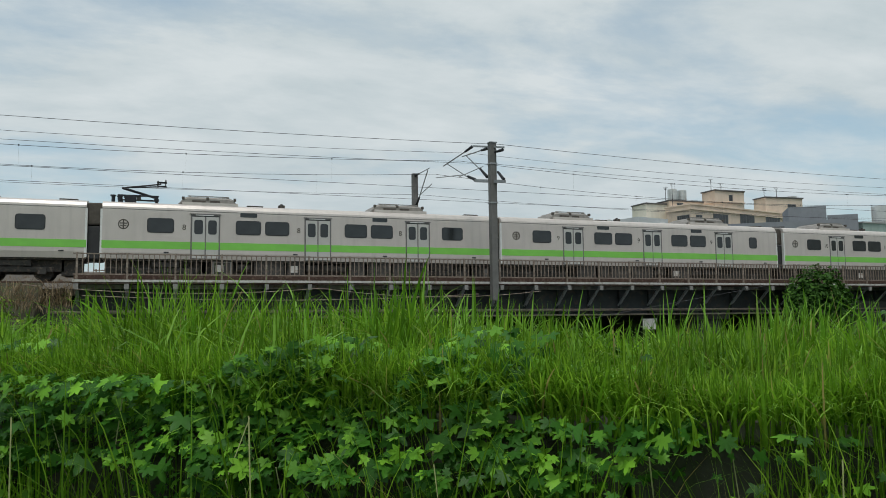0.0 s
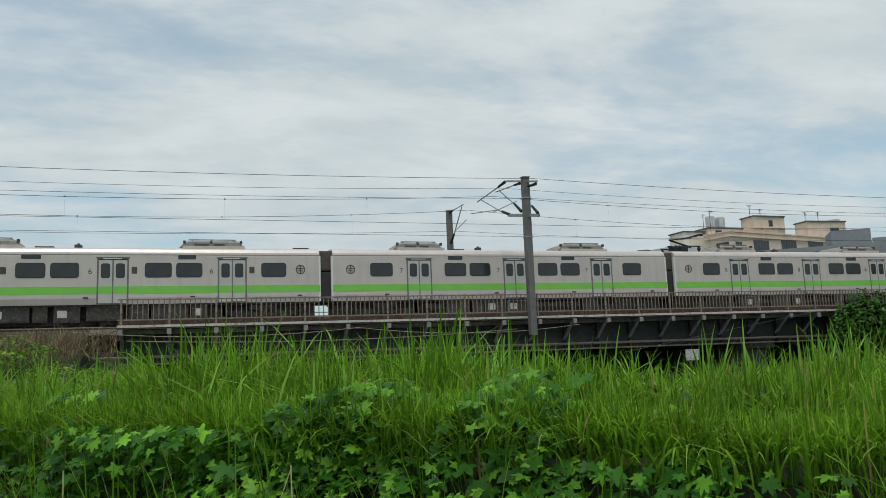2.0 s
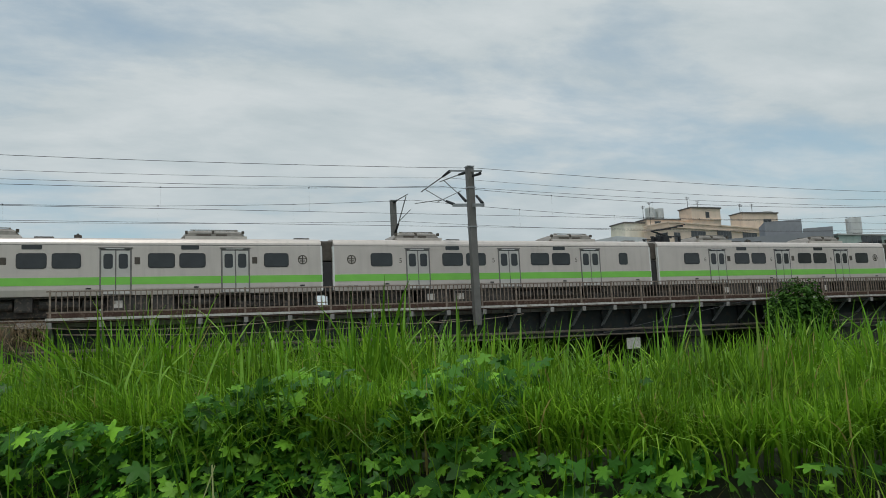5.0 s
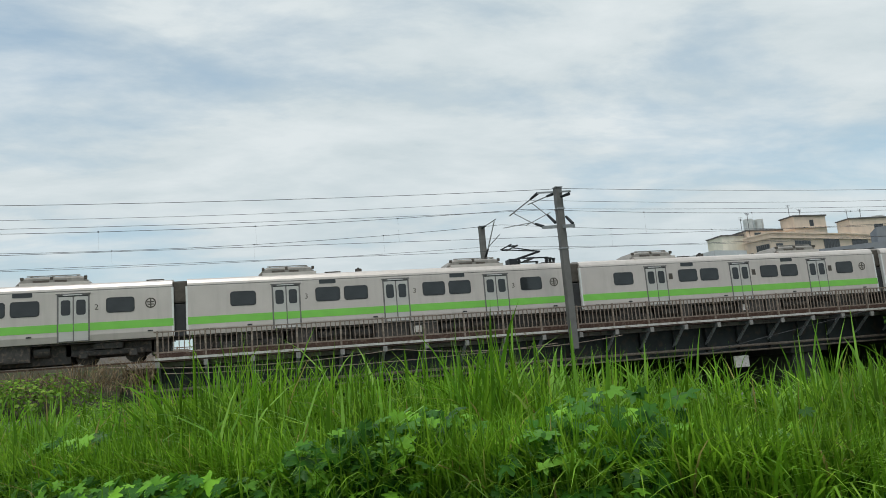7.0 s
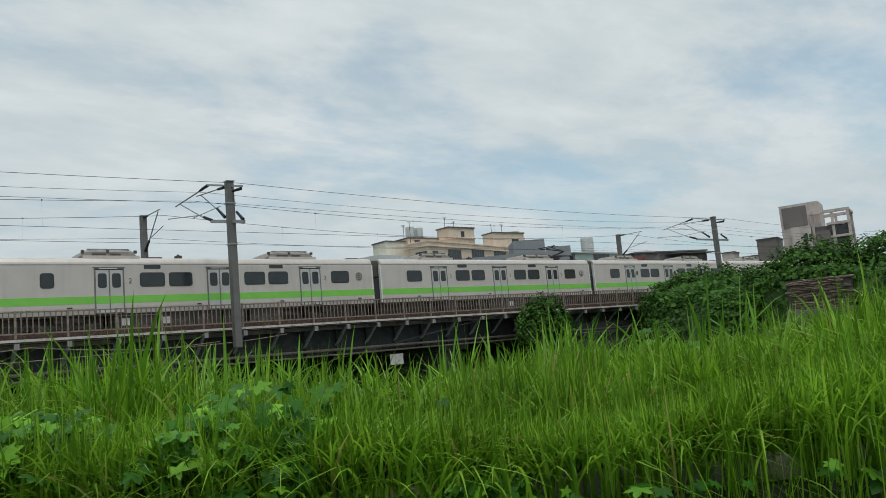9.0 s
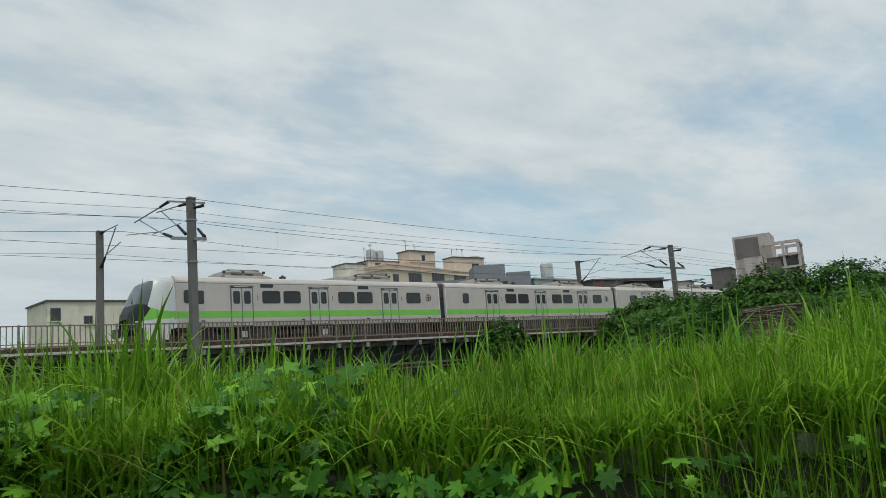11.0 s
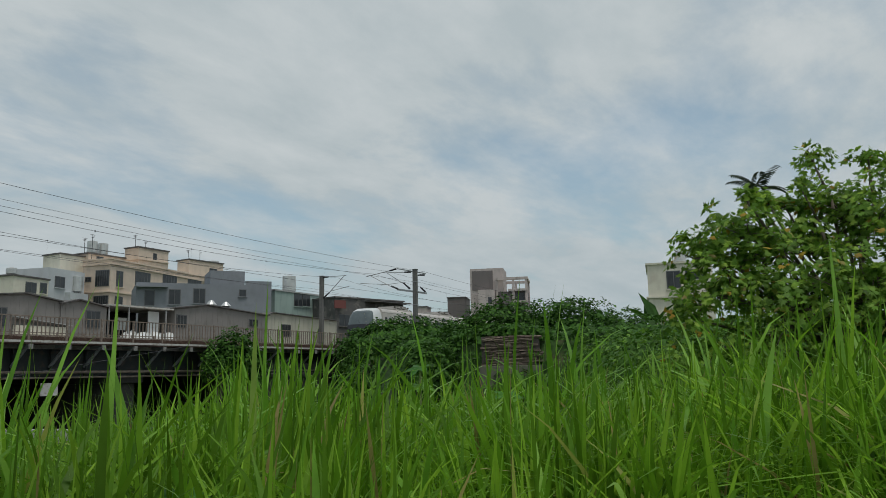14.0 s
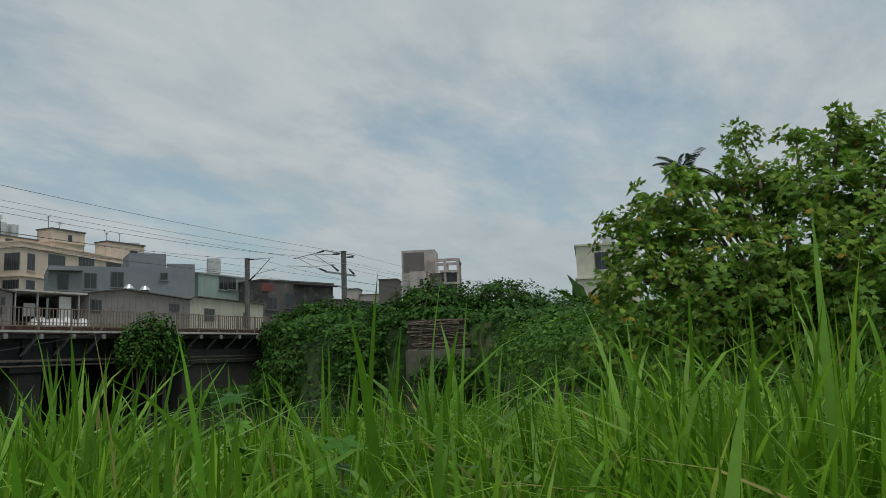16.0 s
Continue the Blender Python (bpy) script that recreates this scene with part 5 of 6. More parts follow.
def meadow(name, label, n_, r0, r1, power, width, seed, tall=1.0, mt=None):
    rg = np.random.default_rng(seed)
    u = rg.random(n_)
    r = (r0 ** power + u * (r1 ** power - r0 ** power)) ** (1 / power)
    th = np.radians(rg.uniform(-42, 122, n_))
    x, y = 0.9 + r * np.sin(th), 0.9 + r * np.cos(th)
    s = side_of_wall(x, y)
    keep = (s > 0.03) & (x < bank_x(BANK_L, y) - 0.15) & (y < 30)
    cl = clear_of(x, y)
    keep &= cl > 0.06
    x, y, r, s, cl = x[keep], y[keep], r[keep], s[keep], cl[keep]
    z = ground_z(x, y)
    near = np.clip(1 - (s - 2.0) / 4.0, 0, 1)
    west = np.clip((2.0 - x) / 0.8, 0, 1) * np.clip((x + 0.9) / 0.6, 0, 1) * np.clip((s - 0.3) / 0.5, 0, 1) * np.clip((3.0 - s) / 1.0, 0, 1)
    length = (0.27 + 0.33 * near + 0.09 * patch(x, y, 1.6, seed) + 0.10 * west) * rg.uniform(0.62, 1.2, len(x)) * tall
    cap = np.interp(cl, (0.0, 0.5, 1.0, 1.7), (0.38, 0.50, 0.68, 1.2))
    dip = hollow_at(x, y)
    viny = np.exp(-((along_wall(x, y) + 1.0) / 0.9) ** 2) * np.exp(-((s - 0.25) / 0.4) ** 2)
    length = np.minimum(length * (1 - 0.3 * dip) * (1 - 0.35 * viny) * np.interp(s, (0.03, 0.7), (0.5, 1.0)), cap)
    cell = np.sin(np.floor(x * 6 + 0.6 * np.sin(y * 4)) * 12.9898 + np.floor(y * 6 + 0.6 * np.sin(x * 5)) * 78.233) * 43758.5453
    cell = cell - np.floor(cell)
    az = 2 * math.pi * cell + rg.normal(0, 1.1, len(x))
    length = length * (0.74 + 0.42 * ((cell * 7.0) % 1.0))
    lean = np.abs(rg.normal(0.5, 0.55, len(x))) * (1 + 0.5 * (rg.random(len(x)) < 0.15))
    w = width * rg.uniform(0.6, 1.4, len(x)) * (1 + r * 0.05)
    V, F = blades(x, y, z - 0.02, length, w, az, lean, rg, r0 < 3)
    return tagged(np_mesh(name, V, F, mt or GRASSM), label, "grass", kind="stuff")


meadow("meadow_grass", "dense bright green meadow grass on the bank", 125000, 0.3, 6.5, 1.1, 0.0135, 1)
meadow("meadow_grass", "dense bright green meadow grass farther up the bank", 70000, 4.0, 24.0, 1.25, 0.014, 2)
meadow("meadow_grass", "taller pale grass blades among the meadow", 9000, 0.9, 8.0, 1.2, 0.020, 3, 1.25, REED)

# grass along the foot and face of the low wall
rg = np.random.default_rng(7)
n_ = 30000
al, dd = rg.uniform(-4.8, 3.6, n_), -np.abs(rg.normal(0.12, 0.14, n_)) - 0.14
keep = (rg.random(n_) < np.interp(al, (-4.8, -3.2, -2.2, 0.0, 0.7, 3.6), (0.35, 0.2, 0.06, 0.14, 0.4, 0.42)))
al, dd = al[keep], dd[keep]
x, y = WALL_P[0] + al * WALL_D[0] + dd * WALL_N[0], WALL_P[1] + al * WALL_D[1] + dd * WALL_N[1]
cl = clear_of(x, y)
k_ = cl > 0.12
x, y, cl = x[k_], y[k_], cl[k_]
V, F = blades(x, y, np.full(len(x), 0.68), np.minimum(rg.uniform(0.7, 1.5, len(x)), 1.25 + 0.3 * cl), rg.uniform(0.006, 0.013, len(x)), rg.uniform(0, 6.28, len(x)), np.abs(rg.normal(0.3, 0.28, len(x))), rg)
tagged(np_mesh("wall_grass", V, F, GRASSM), "long grass growing up the face of the low wall", "grass", kind="stuff")
n_ = 19000
al = rg.uniform(-5.0, 3.4, n_)
dd = rg.normal(-0.03, 0.08, n_)
x, y = WALL_P[0] + al * WALL_D[0] + dd * WALL_N[0], WALL_P[1] + al * WALL_D[1] + dd * WALL_N[1]
k_ = (patch(x, y, 3.0, 5.0) > -1.35)
x, y = x[k_], y[k_]
cl = clear_of(x, y)
V, F = blades(x, y, np.full(len(x), 1.76), np.minimum(rg.uniform(0.16, 0.45, len(x)), 0.24 + 0.3 * cl), rg.uniform(0.006, 0.012, len(x)), np.where(rg.random(len(x)) < 0.25, math.atan2(-WALL_N[1], -WALL_N[0]) + rg.normal(0, 0.7, len(x)), rg.uniform(0, 6.28, len(x))), np.abs(rg.normal(0.5, 0.45, len(x))), rg)
tagged(np_mesh("overhanging_grass", V, F, GRASSM), "grass drooping over the low wall", "grass", kind="stuff")


BLADES = []
for k in range(8):
    r1 = np.random.default_rng(300 + k)
    V, F = blades(np.zeros(1), np.zeros(1), np.zeros(1), np.ones(1), np.array([0.027]), np.zeros(1), np.array([0.12 + 0.19 * k]), r1)
    me = bpy.data.meshes.new("blade")
    me.from_pydata(V.tolist(), [], F.tolist())
    me.materials.append(REED)
    BLADES.append(me)


def tuft(at, n_, length, seed, spread=0.1):
    r1 = random.Random(seed)
    z = float(ground_z(at[0], at[1])) - 0.03
    t_ = thing("reed_tuft", "tall tuft of broad-bladed reed grass standing above the meadow", "grass tuft", "reed tufts", m=Matrix.Translation((at[0], at[1], z)))
    for k in range(n_):
        o = new("blade", BLADES[min(7, int(abs(r1.gauss(0.0, 4.2))))])
        o.parent = t_
        ln = length * r1.uniform(0.55, 1.1)
        o.matrix_basis = Matrix.Translation((r1.gauss(0, spread), r1.gauss(0, spread), 0)) @ Matrix.Rotation(r1.uniform(0, 6.28), 4, "Z") @ Matrix.Diagonal((ln, ln * r1.uniform(0.7, 1.2), ln, 1))


for k, (at, n_, ln) in enumerate((((1.76, 3.5), 26, 0.78), ((2.25, 2.9), 16, 0.66), ((-0.2, 3.9), 14, 0.80), ((2.8, 3.4), 24, 0.82), ((3.5, 2.5), 20, 0.62), ((2.05, 4.6), 30, 0.85),
                                  ((3.35, 3.3), 20, 0.72), ((4.95, 2.85), 40, 1.0), ((4.1, 3.7), 26, 0.85), ((5.6, 1.5), 44, 1.0), ((5.8, 3.0), 24, 0.85), ((5.9, 2.2), 30, 1.0),
                                  ((1.4, 3.6), 30, 0.80), ((2.9, 2.3), 12, 0.5), ((1.1, 4.4), 18, 0.75), ((0.3, 4.6), 16, 0.72), ((3.1, 4.3), 26, 0.85), ((4.6, 1.7), 22, 0.66), ((6.4, 0.6), 40, 1.05), ((5.0, 4.2), 26, 0.85), ((2.5, 3.9), 22, 0.8), ((1.2, 3.05), 26, 0.7), ((1.75, 2.85), 20, 0.62), ((0.7, 3.9), 26, 0.75), ((-0.6, 4.3), 20, 0.75), ((2.0, 4.0), 26, 0.8), ((4.3, 2.2), 20, 0.62), ((5.3, 0.9), 30, 0.9), ((6.2, 1.6), 30, 0.95), ((5.4, 3.4), 20, 0.8), ((0.2, 3.2), 26, 0.82), ((1.0, 3.6), 26, 0.9), ((1.5, 4.2), 24, 0.95), ((-1.2, 4.6), 22, 0.85), ((2.3, 3.5), 22, 0.85), ((0.5, 2.9), 20, 0.72), ((1.9, 3.2), 22, 0.85), ((4.3, 3.5), 26, 0.85), ((4.9, 4.3), 28, 0.9), ((5.5, 5.0), 30, 0.95), ((6.2, 5.6), 28, 0.95), ((6.6, 4.6), 28, 0.9), ((2.6, 4.4), 26, 0.9), ((3.0, 3.8), 22, 0.85), ((1.6, 3.9), 26, 0.92), ((0.0, 3.4), 22, 0.85), ((7.0, 2.4), 30, 0.95), ((7.2, 0.8), 30, 0.95), ((6.8, 3.4), 26, 0.85))):
    hollow = float(hollow_at(at[0], at[1]))
    tuft(at, int(n_ * 1.3 * (1 - 0.3 * hollow)), ln * (1 - 0.08 * hollow), 40 + k, 0.12)

# climbing lobed-leaf vine over the wall
rg = np.random.default_rng(21)
LEAF5, LEAF7 = leaf_shape(5, 120), leaf_shape(7, 135, 0.62)
n_ = 9500
al = rg.uniform(-5.2, 2.6, n_)
zz = rg.uniform(0.62, 1.98, n_)
clump = patch(al * 1.0, zz * 1.6, 2.4, 1.0) + rg.normal(0, 0.35, n_)
keep = (rg.random(n_) < np.interp(al, (-5.2, -3.6, -2.6, -0.5, 0.2, 0.9, 2.6), (0.25, 0.5, 1.0, 1.0, 0.5, 0.14, 0.06)) * np.interp(zz, (0.62, 1.2, 1.6), (0.4, 0.6, 1.0))) & (clump > -0.05)
al, zz, clump = al[keep], zz[keep], clump[keep]
dd = -0.17 - rg.uniform(0, 0.14, len(al)) - 0.13 * np.clip(clump, -0.3, 1.2) - 0.22 * np.clip((1.4 - zz), 0, 1)
top_n = 4600
al2 = rg.uniform(-4.6, 1.6, top_n)
keep = (rg.random(top_n) < np.interp(al2, (-4.6, -2.6, -1.6, -0.5, 0.2, 1.6), (0.3, 0.5, 1.0, 0.9, 0.2, 0.04))) & (patch(al2, al2 * 0.3, 2.0, 3.3) > -0.8)
al2 = al2[keep]
dd2 = np.where(rg.random(len(al2)) < 0.7, rg.uniform(-0.45, 0.15, len(al2)), rg.uniform(-0.1, 0.7, len(al2)))
rise = np.clip(0.45 + 0.55 * np.sin(al2 * 2.1 + 2.6) + 0.4 * np.sin(al2 * 5.3 + 4.5), 0.1, 1.25)
zz2 = np.interp(dd2, (-0.45, -0.15, 0.0), (1.62, 1.84, 1.88)) + 0.21 * rise * np.exp(-((dd2 - 0.05) / 0.35) ** 2) * rg.uniform(0.2, 1.15, len(al2))
al3 = rg.uniform(-2.6, 0.25, 6400)
dd3 = np.abs(rg.normal(0.0, 0.34, 6400)) - 0.2
keep = patch(al3 * 1.3, dd3 * 1.3, 2.2, 6.1) > 0.05
al3, dd3 = al3[keep], dd3[keep]
zz3 = 1.76 + 0.36 * rg.random(len(al3)) * (0.7 + 0.3 * patch(al3, dd3, 3.0, 1.7)) - 0.08 * np.clip(dd3, 0, 1)
al, dd, zz = np.concatenate([al, al2, al3]), np.concatenate([dd, dd2, dd3]), np.concatenate([zz, zz2, zz3])
at = np.stack([WALL_P[0] + al * WALL_D[0] + dd * WALL_N[0], WALL_P[1] + al * WALL_D[1] + dd * WALL_N[1], zz], -1)
ok = (clear_of(at[:, 0], at[:, 1]) > 0.6) | (at[:, 2] < 1.85)
at, al = at[ok], al[ok]
out = np.array([-WALL_N[0], -WALL_N[1], 0.0])
N = len(at)
nrm = out * 0.5 + np.array([0, 0, 0.85]) + rg.normal(0, 0.36, (N, 3))
tip = out * 0.7 + np.array([0, 0, -0.75]) + rg.normal(0, 0.5, (N, 3))
rot = turns(nrm, tip)
size = rg.uniform(0.024, 0.056, N) * np.where(rg.random(N) < 0.12, 1.55, 1.0)
thicket = thing("vine_thicket", "thicket of bright green climbing vine with lobed leaves over the wall", "vine")
leaf_me = []
for k, (v, f) in enumerate((LEAF5, LEAF7)):
    me = bpy.data.meshes.new("vine_leaf")
    me.from_pydata(v.tolist(), [], f.tolist())
    me.materials.append(VINE)
    leaf_me.append(me)
order = np.argsort(np.abs(al + 0.9) + np.abs(at[:, 2] - 1.5) * 0.8)
for i in order[:300]:
    o = new("vine_leaf", leaf_me[i % 2])
    o.parent = thicket
    o.matrix_basis = Matrix.Translation(at[i]) @ Matrix(rot[i].tolist()).to_4x4() @ Matrix.Scale(float(size[i]) * 1.15, 4)
rest = order[300:]
for k, shape in enumerate((LEAF5, LEAF7)):
    sel = rest[rest % 2 == k]
    V, F = scatter(shape, at[sel], rot[sel], size[sel])
    tagged(np_mesh("leaf_mass", V, F, VINE, thicket), kind="stuff")
bm = bmesh.new()
rs = random.Random(5)
for k in range(90):
    a0, z0 = rs.uniform(-5, 2.4), rs.uniform(0.65, 1.2)
    d0 = rs.uniform(-0.5, -0.2)
    p0 = Vector((WALL_P[0] + a0 * WALL_D[0] + d0 * WALL_N[0], WALL_P[1] + a0 * WALL_D[1] + d0 * WALL_N[1], z0))
    for j in range(4):
        p1 = p0 + Vector((rs.uniform(-0.10, 0.10), rs.uniform(-0.06, 0.08), rs.uniform(0.08, 0.26)))
        tube(bm, p0, p1, 0.0024, 4)
        p0 = p1
tagged(part("stem_tangle", bm, STEM, thicket, "thin pale stems"), kind="stuff")
for k, (a0, b0) in enumerate((((0.06, 2.05, 0.9), (0.12, 2.3, 1.86)), ((-0.75, 2.6, 0.9), (-0.72, 2.75, 1.85)), ((1.3, 1.5, 0.9), (1.25, 1.6, 1.6)))):
    st = thing("dry_stalk", "bare pale plant stalk leaning on the vines", "stalk", "pale stalks")
    mid = Vector(a0).lerp(Vector(b0), 0.5) + Vector((0.03, 0.0, 0.02))
    part("stalk", tube(tube(bmesh.new(), a0, mid, 0.0035, 5), mid, b0, 0.0028, 5), STEM, st)

# big-leaved seedlings standing up out of the grass
for k, (px, py, h) in enumerate(((2.1, 2.9, 0.42), (2.5, 3.3, 0.46), (4.35, 2.75, 0.5), (1.5, 3.2, 0.42), (0.8, 3.5, 0.4), (3.0, 1.9, 0.3), (0.2, 3.6, 0.36), (3.9, 3.9, 0.5), (4.5, 3.2, 0.6), (2.6, 2.6, 0.38))):
    sd = thing("vine_seedling", "young green vine shoot with lobed leaves among the grass", "plant", "vine shoots", m=Matrix.Translation((px, py, float(ground_z(px, py)))))
    part("stem", T((0, 0, 0), (0.02, 0.02, h), 0.005, 5), STEM, sd)
    r2 = np.random.default_rng(60 + k)
    for j in range(5):
        o = new("leaf", leaf_me[(j + k) % 2])
        o.parent = sd
        ang = r2.uniform(0, 6.28)
        rt = turns(np.array([[math.cos(ang) * 0.4, math.sin(ang) * 0.4, 0.9]]), np.array([[math.cos(ang), math.sin(ang), -0.3]]))[0]
        o.matrix_basis = Matrix.Translation((0.02, 0.02, h * (1 - 0.13 * j))) @ Matrix(rt.tolist()).to_4x4() @ Matrix.Scale(float(r2.uniform(0.05, 0.08)), 4)


def limb(bm, p0, p1, r0, r1, wob, rs, seg=4):
    p0, p1 = Vector(p0), Vector(p1)
    last, lr = p0, r0
    for k in range(1, seg + 1):
        f = k / seg
        q = p0.lerp(p1, f) + Vector((rs.uniform(-wob, wob), rs.uniform(-wob, wob), rs.uniform(-wob, wob))) * (1 if k < seg else 0)
        nr = r0 + (r1 - r0) * f
        tube(bm, last, q, lr, 6, nr)
        last, lr = q, nr


def rosette_tree():
    """Bushy tree of whorled lobed leaves beside the meadow."""
    t_ = thing("tree", "bushy tree with whorled lobed leaves, a few yellow", "tree")
    rs = random.Random(31)
    rg = np.random.default_rng(31)
    base = Vector((14.6, 1.2, float(ground_z(14.6, 1.2)) - 0.1))
    fork = Vector((14.7, 1.3, 2.3))
    bm = bmesh.new()
    limb(bm, base, fork, 0.13, 0.09, 0.03, rs)
    part("trunk", bm, BARK, t_, smooth=True)
    clumps = (((14.55, 2.81, 4.21), 0.70), ((14.29, 3.32, 3.86), 0.54), ((14.80, 2.26, 3.92), 0.81), ((15.42, 1.73, 5.49), 0.30), ((15.32, 1.40, 4.60), 0.66), ((15.60, 0.92, 5.48), 0.26), ((15.21, 1.01, 4.27), 0.93), ((15.57, 0.36, 5.09), 0.53), ((15.72, -0.06, 5.26), 0.46), ((15.16, 0.34, 3.90), 1.03), ((14.13, 3.04, 3.20), 0.77), ((14.20, 2.13, 2.99), 0.95), ((14.21, 1.14, 3.02), 0.95), ((14.36, 0.33, 2.82), 0.97), ((13.85, 3.56, 2.91), 0.45), ((15.46, -0.53, 4.47), 1.01), ((14.68, -0.30, 3.21), 1.05), ((15.20, 2.20, 4.75), 0.24), ((14.0, 2.6, 2.1), 0.8), ((14.1, 1.4, 2.0), 0.85), ((14.3, 0.3, 2.0), 0.85), ((13.8, 3.6, 2.1), 0.6))
    domes = [(c, (r_ * 1.0, r_ * 1.0, r_ * 0.85), max(7, 75 * r_ ** 1.8)) for c, r_ in clumps]
    wide = [c for c in clumps if c[1] > 0.45]
    for k in range(22):
        c, r_ = wide[k % len(wide)]
        an, el = rs.uniform(0, 6.28), rs.uniform(0.2, 1.3)
        q = Vector(c) + Vector((math.cos(an) * math.cos(el), math.sin(an) * math.cos(el), math.sin(el))) * r_ * rs.uniform(0.95, 1.15)
        domes.append((tuple(q), (0.13, 0.13, 0.16), 4))
    at, tips = [], []
    for c, rad, n_ in domes:
        c = Vector(c)
        bl = bmesh.new()
        limb(bl, fork, c, 0.05, 0.016, 0.12, rs)
        for k in range(int(n_ * 2.3)):
            d = Vector(rg.normal(0, 1, 3)).normalized()
            if d.z < -0.5:
                d.z *= -0.5
            p = c + Vector((d.x * rad[0], d.y * rad[1], d.z * rad[2])) * rs.choice((0.5, 0.75, 0.95, 1.05, 1.2)) * rs.uniform(0.9, 1.12)
            if k % 8 == 0:
                limb(bl, c, p, 0.014, 0.006, 0.05, rs, 3)
            at.append(p)
            tips.append(Vector((d.x * 0.9 + rs.gauss(0, 0.35), d.y * 0.9 + rs.gauss(0, 0.35), d.z * 0.4 + 0.6)).normalized())
        part("limb", bl, BARK, t_, smooth=True)
    P, R, S = [], [], []
    for p, up_ in zip(at, tips):
        m = up_.to_track_quat("Z", "Y").to_matrix()
        nl = rs.randint(6, 9)
        for j in range(nl):
            an = 2 * math.pi * j / nl + rs.uniform(-0.3, 0.3)
            droop = rs.uniform(-0.6, 0.75)
            tipv = m @ Vector((math.cos(an), math.sin(an), droop))
            nv = m @ Vector((-math.cos(an) * droop, -math.sin(an) * droop, 1.0)) + Vector((rs.uniform(-0.5, 0.3), rs.uniform(-0.4, 0.4), 0))
            P.append(p + tipv * 0.04)
            R.append((nv, tipv))
            S.append(rs.uniform(0.07, 0.135))
    P, S = np.array(P), np.array(S)
    rot = turns(np.array([r[0] for r in R]), np.array([r[1] for r in R]))
    yel = rg.random(len(P)) < 0.02
    shape = leaf_shape(5, 80, 0.62)
    shape = (shape[0] * np.array([0.5, 1.0, 1.0]), shape[1])
    V, F = scatter(shape, P[~yel], rot[~yel], S[~yel])
    tagged(np_mesh("crown", V, F, TREEL, t_), kind="stuff")
    V, F = scatter(shape, P[yel], rot[yel], S[yel])
    tagged(np_mesh("yellow_leaves", V, F, YELLOW, t_), "yellowed leaves", kind="stuff")


rosette_tree()


def shrub(label, blobs, n_, size, mt, seed, name="shrub", cat="shrub"):
    """A shrub of small leaves on uneven rounded masses, with stems."""
    t_ = thing(name, label, cat)
    rg = np.random.default_rng(seed)
    rs = random.Random(seed)
    vol = np.array([b[1][0] * b[1][1] + b[1][0] * b[1][2] for b in blobs])
    P, Nn = [], []
    bm = bmesh.new()
    for (c, rad), share in zip(blobs, vol / vol.sum()):
        k = max(20, int(n_ * share))
        d = rg.normal(0, 1, (k, 3))
        d /= np.linalg.norm(d, axis=1, keepdims=True)
        d[:, 2] = np.where(d[:, 2] < -0.4, -d[:, 2], d[:, 2])
        lump = 1 + 0.16 * np.sin(d[:, 0] * 7 + c[0]) * np.cos(d[:, 1] * 6 + c[1]) + 0.12 * np.sin(d[:, 2] * 11 + d[:, 0] * 9 + c[1])
        rr = lump * np.where(rg.random(k) < 0.7, rg.uniform(0.88, 1.05, k), rg.uniform(0.4, 0.9, k))
        P.append(np.array(c) + d * np.array(rad) * rr[:, None])
        Nn.append(d + np.array([0, 0, 0.5]) + rg.normal(0, 0.45, (k, 3)))
        low_p = (c[0], c[1], float(ground_z(c[0], c[1])) - 0.1)
        for j in range(3):
            limb(bm, low_p, (c[0] + rs.uniform(-0.6, 0.6) * rad[0], c[1] + rs.uniform(-0.6, 0.6) * rad[1], c[2] + rs.uniform(0.2, 0.8) * rad[2]), 0.06, 0.015, 0.1, rs)
    tagged(part("stem", bm, BARK, t_), kind="stuff")
    P, Nn = np.concatenate(P), np.concatenate(Nn)
    tips = rg.normal(0, 1, (len(P), 3)) + np.array([0, 0, -0.4])
    V, F = scatter(simple_leaf(0.5), P, turns(Nn, tips), size * rg.uniform(0.6, 1.3, len(P)))
    tagged(np_mesh("crown", V, F, mt, t_), kind="stuff")


shrub("dark green shrub growing against the bridge walkway", (((36.1, 33.2, 3.0), (1.9, 1.0, 1.7)), ((37.4, 33.3, 2.2), (1.6, 0.9, 1.6)), ((35.0, 33.2, 2.4), (1.2, 0.8, 1.3))), 4200, 0.20, BUSHL, 71)
shrub("dense dark green bushes beside the end of the bridge", (((49.5, 33.0, 3.4), (2.2, 1.6, 1.9)), ((49.8, 30.5, 4.0), (2.2, 2.2, 2.0)), ((48.8, 27.3, 3.8), (1.9, 1.8, 1.9)), ((46.5, 24.5, 3.0), (2.4, 2.2, 1.7)), ((47.0, 29.0, 2.4), (3.0, 3.0, 2.2)), ((44.0, 24.0, 2.2), (2.5, 2.5, 2.0)), ((51.8, 32.5, 3.6), (2.5, 1.6, 1.9))), 30000, 0.22, BUSHL, 72)
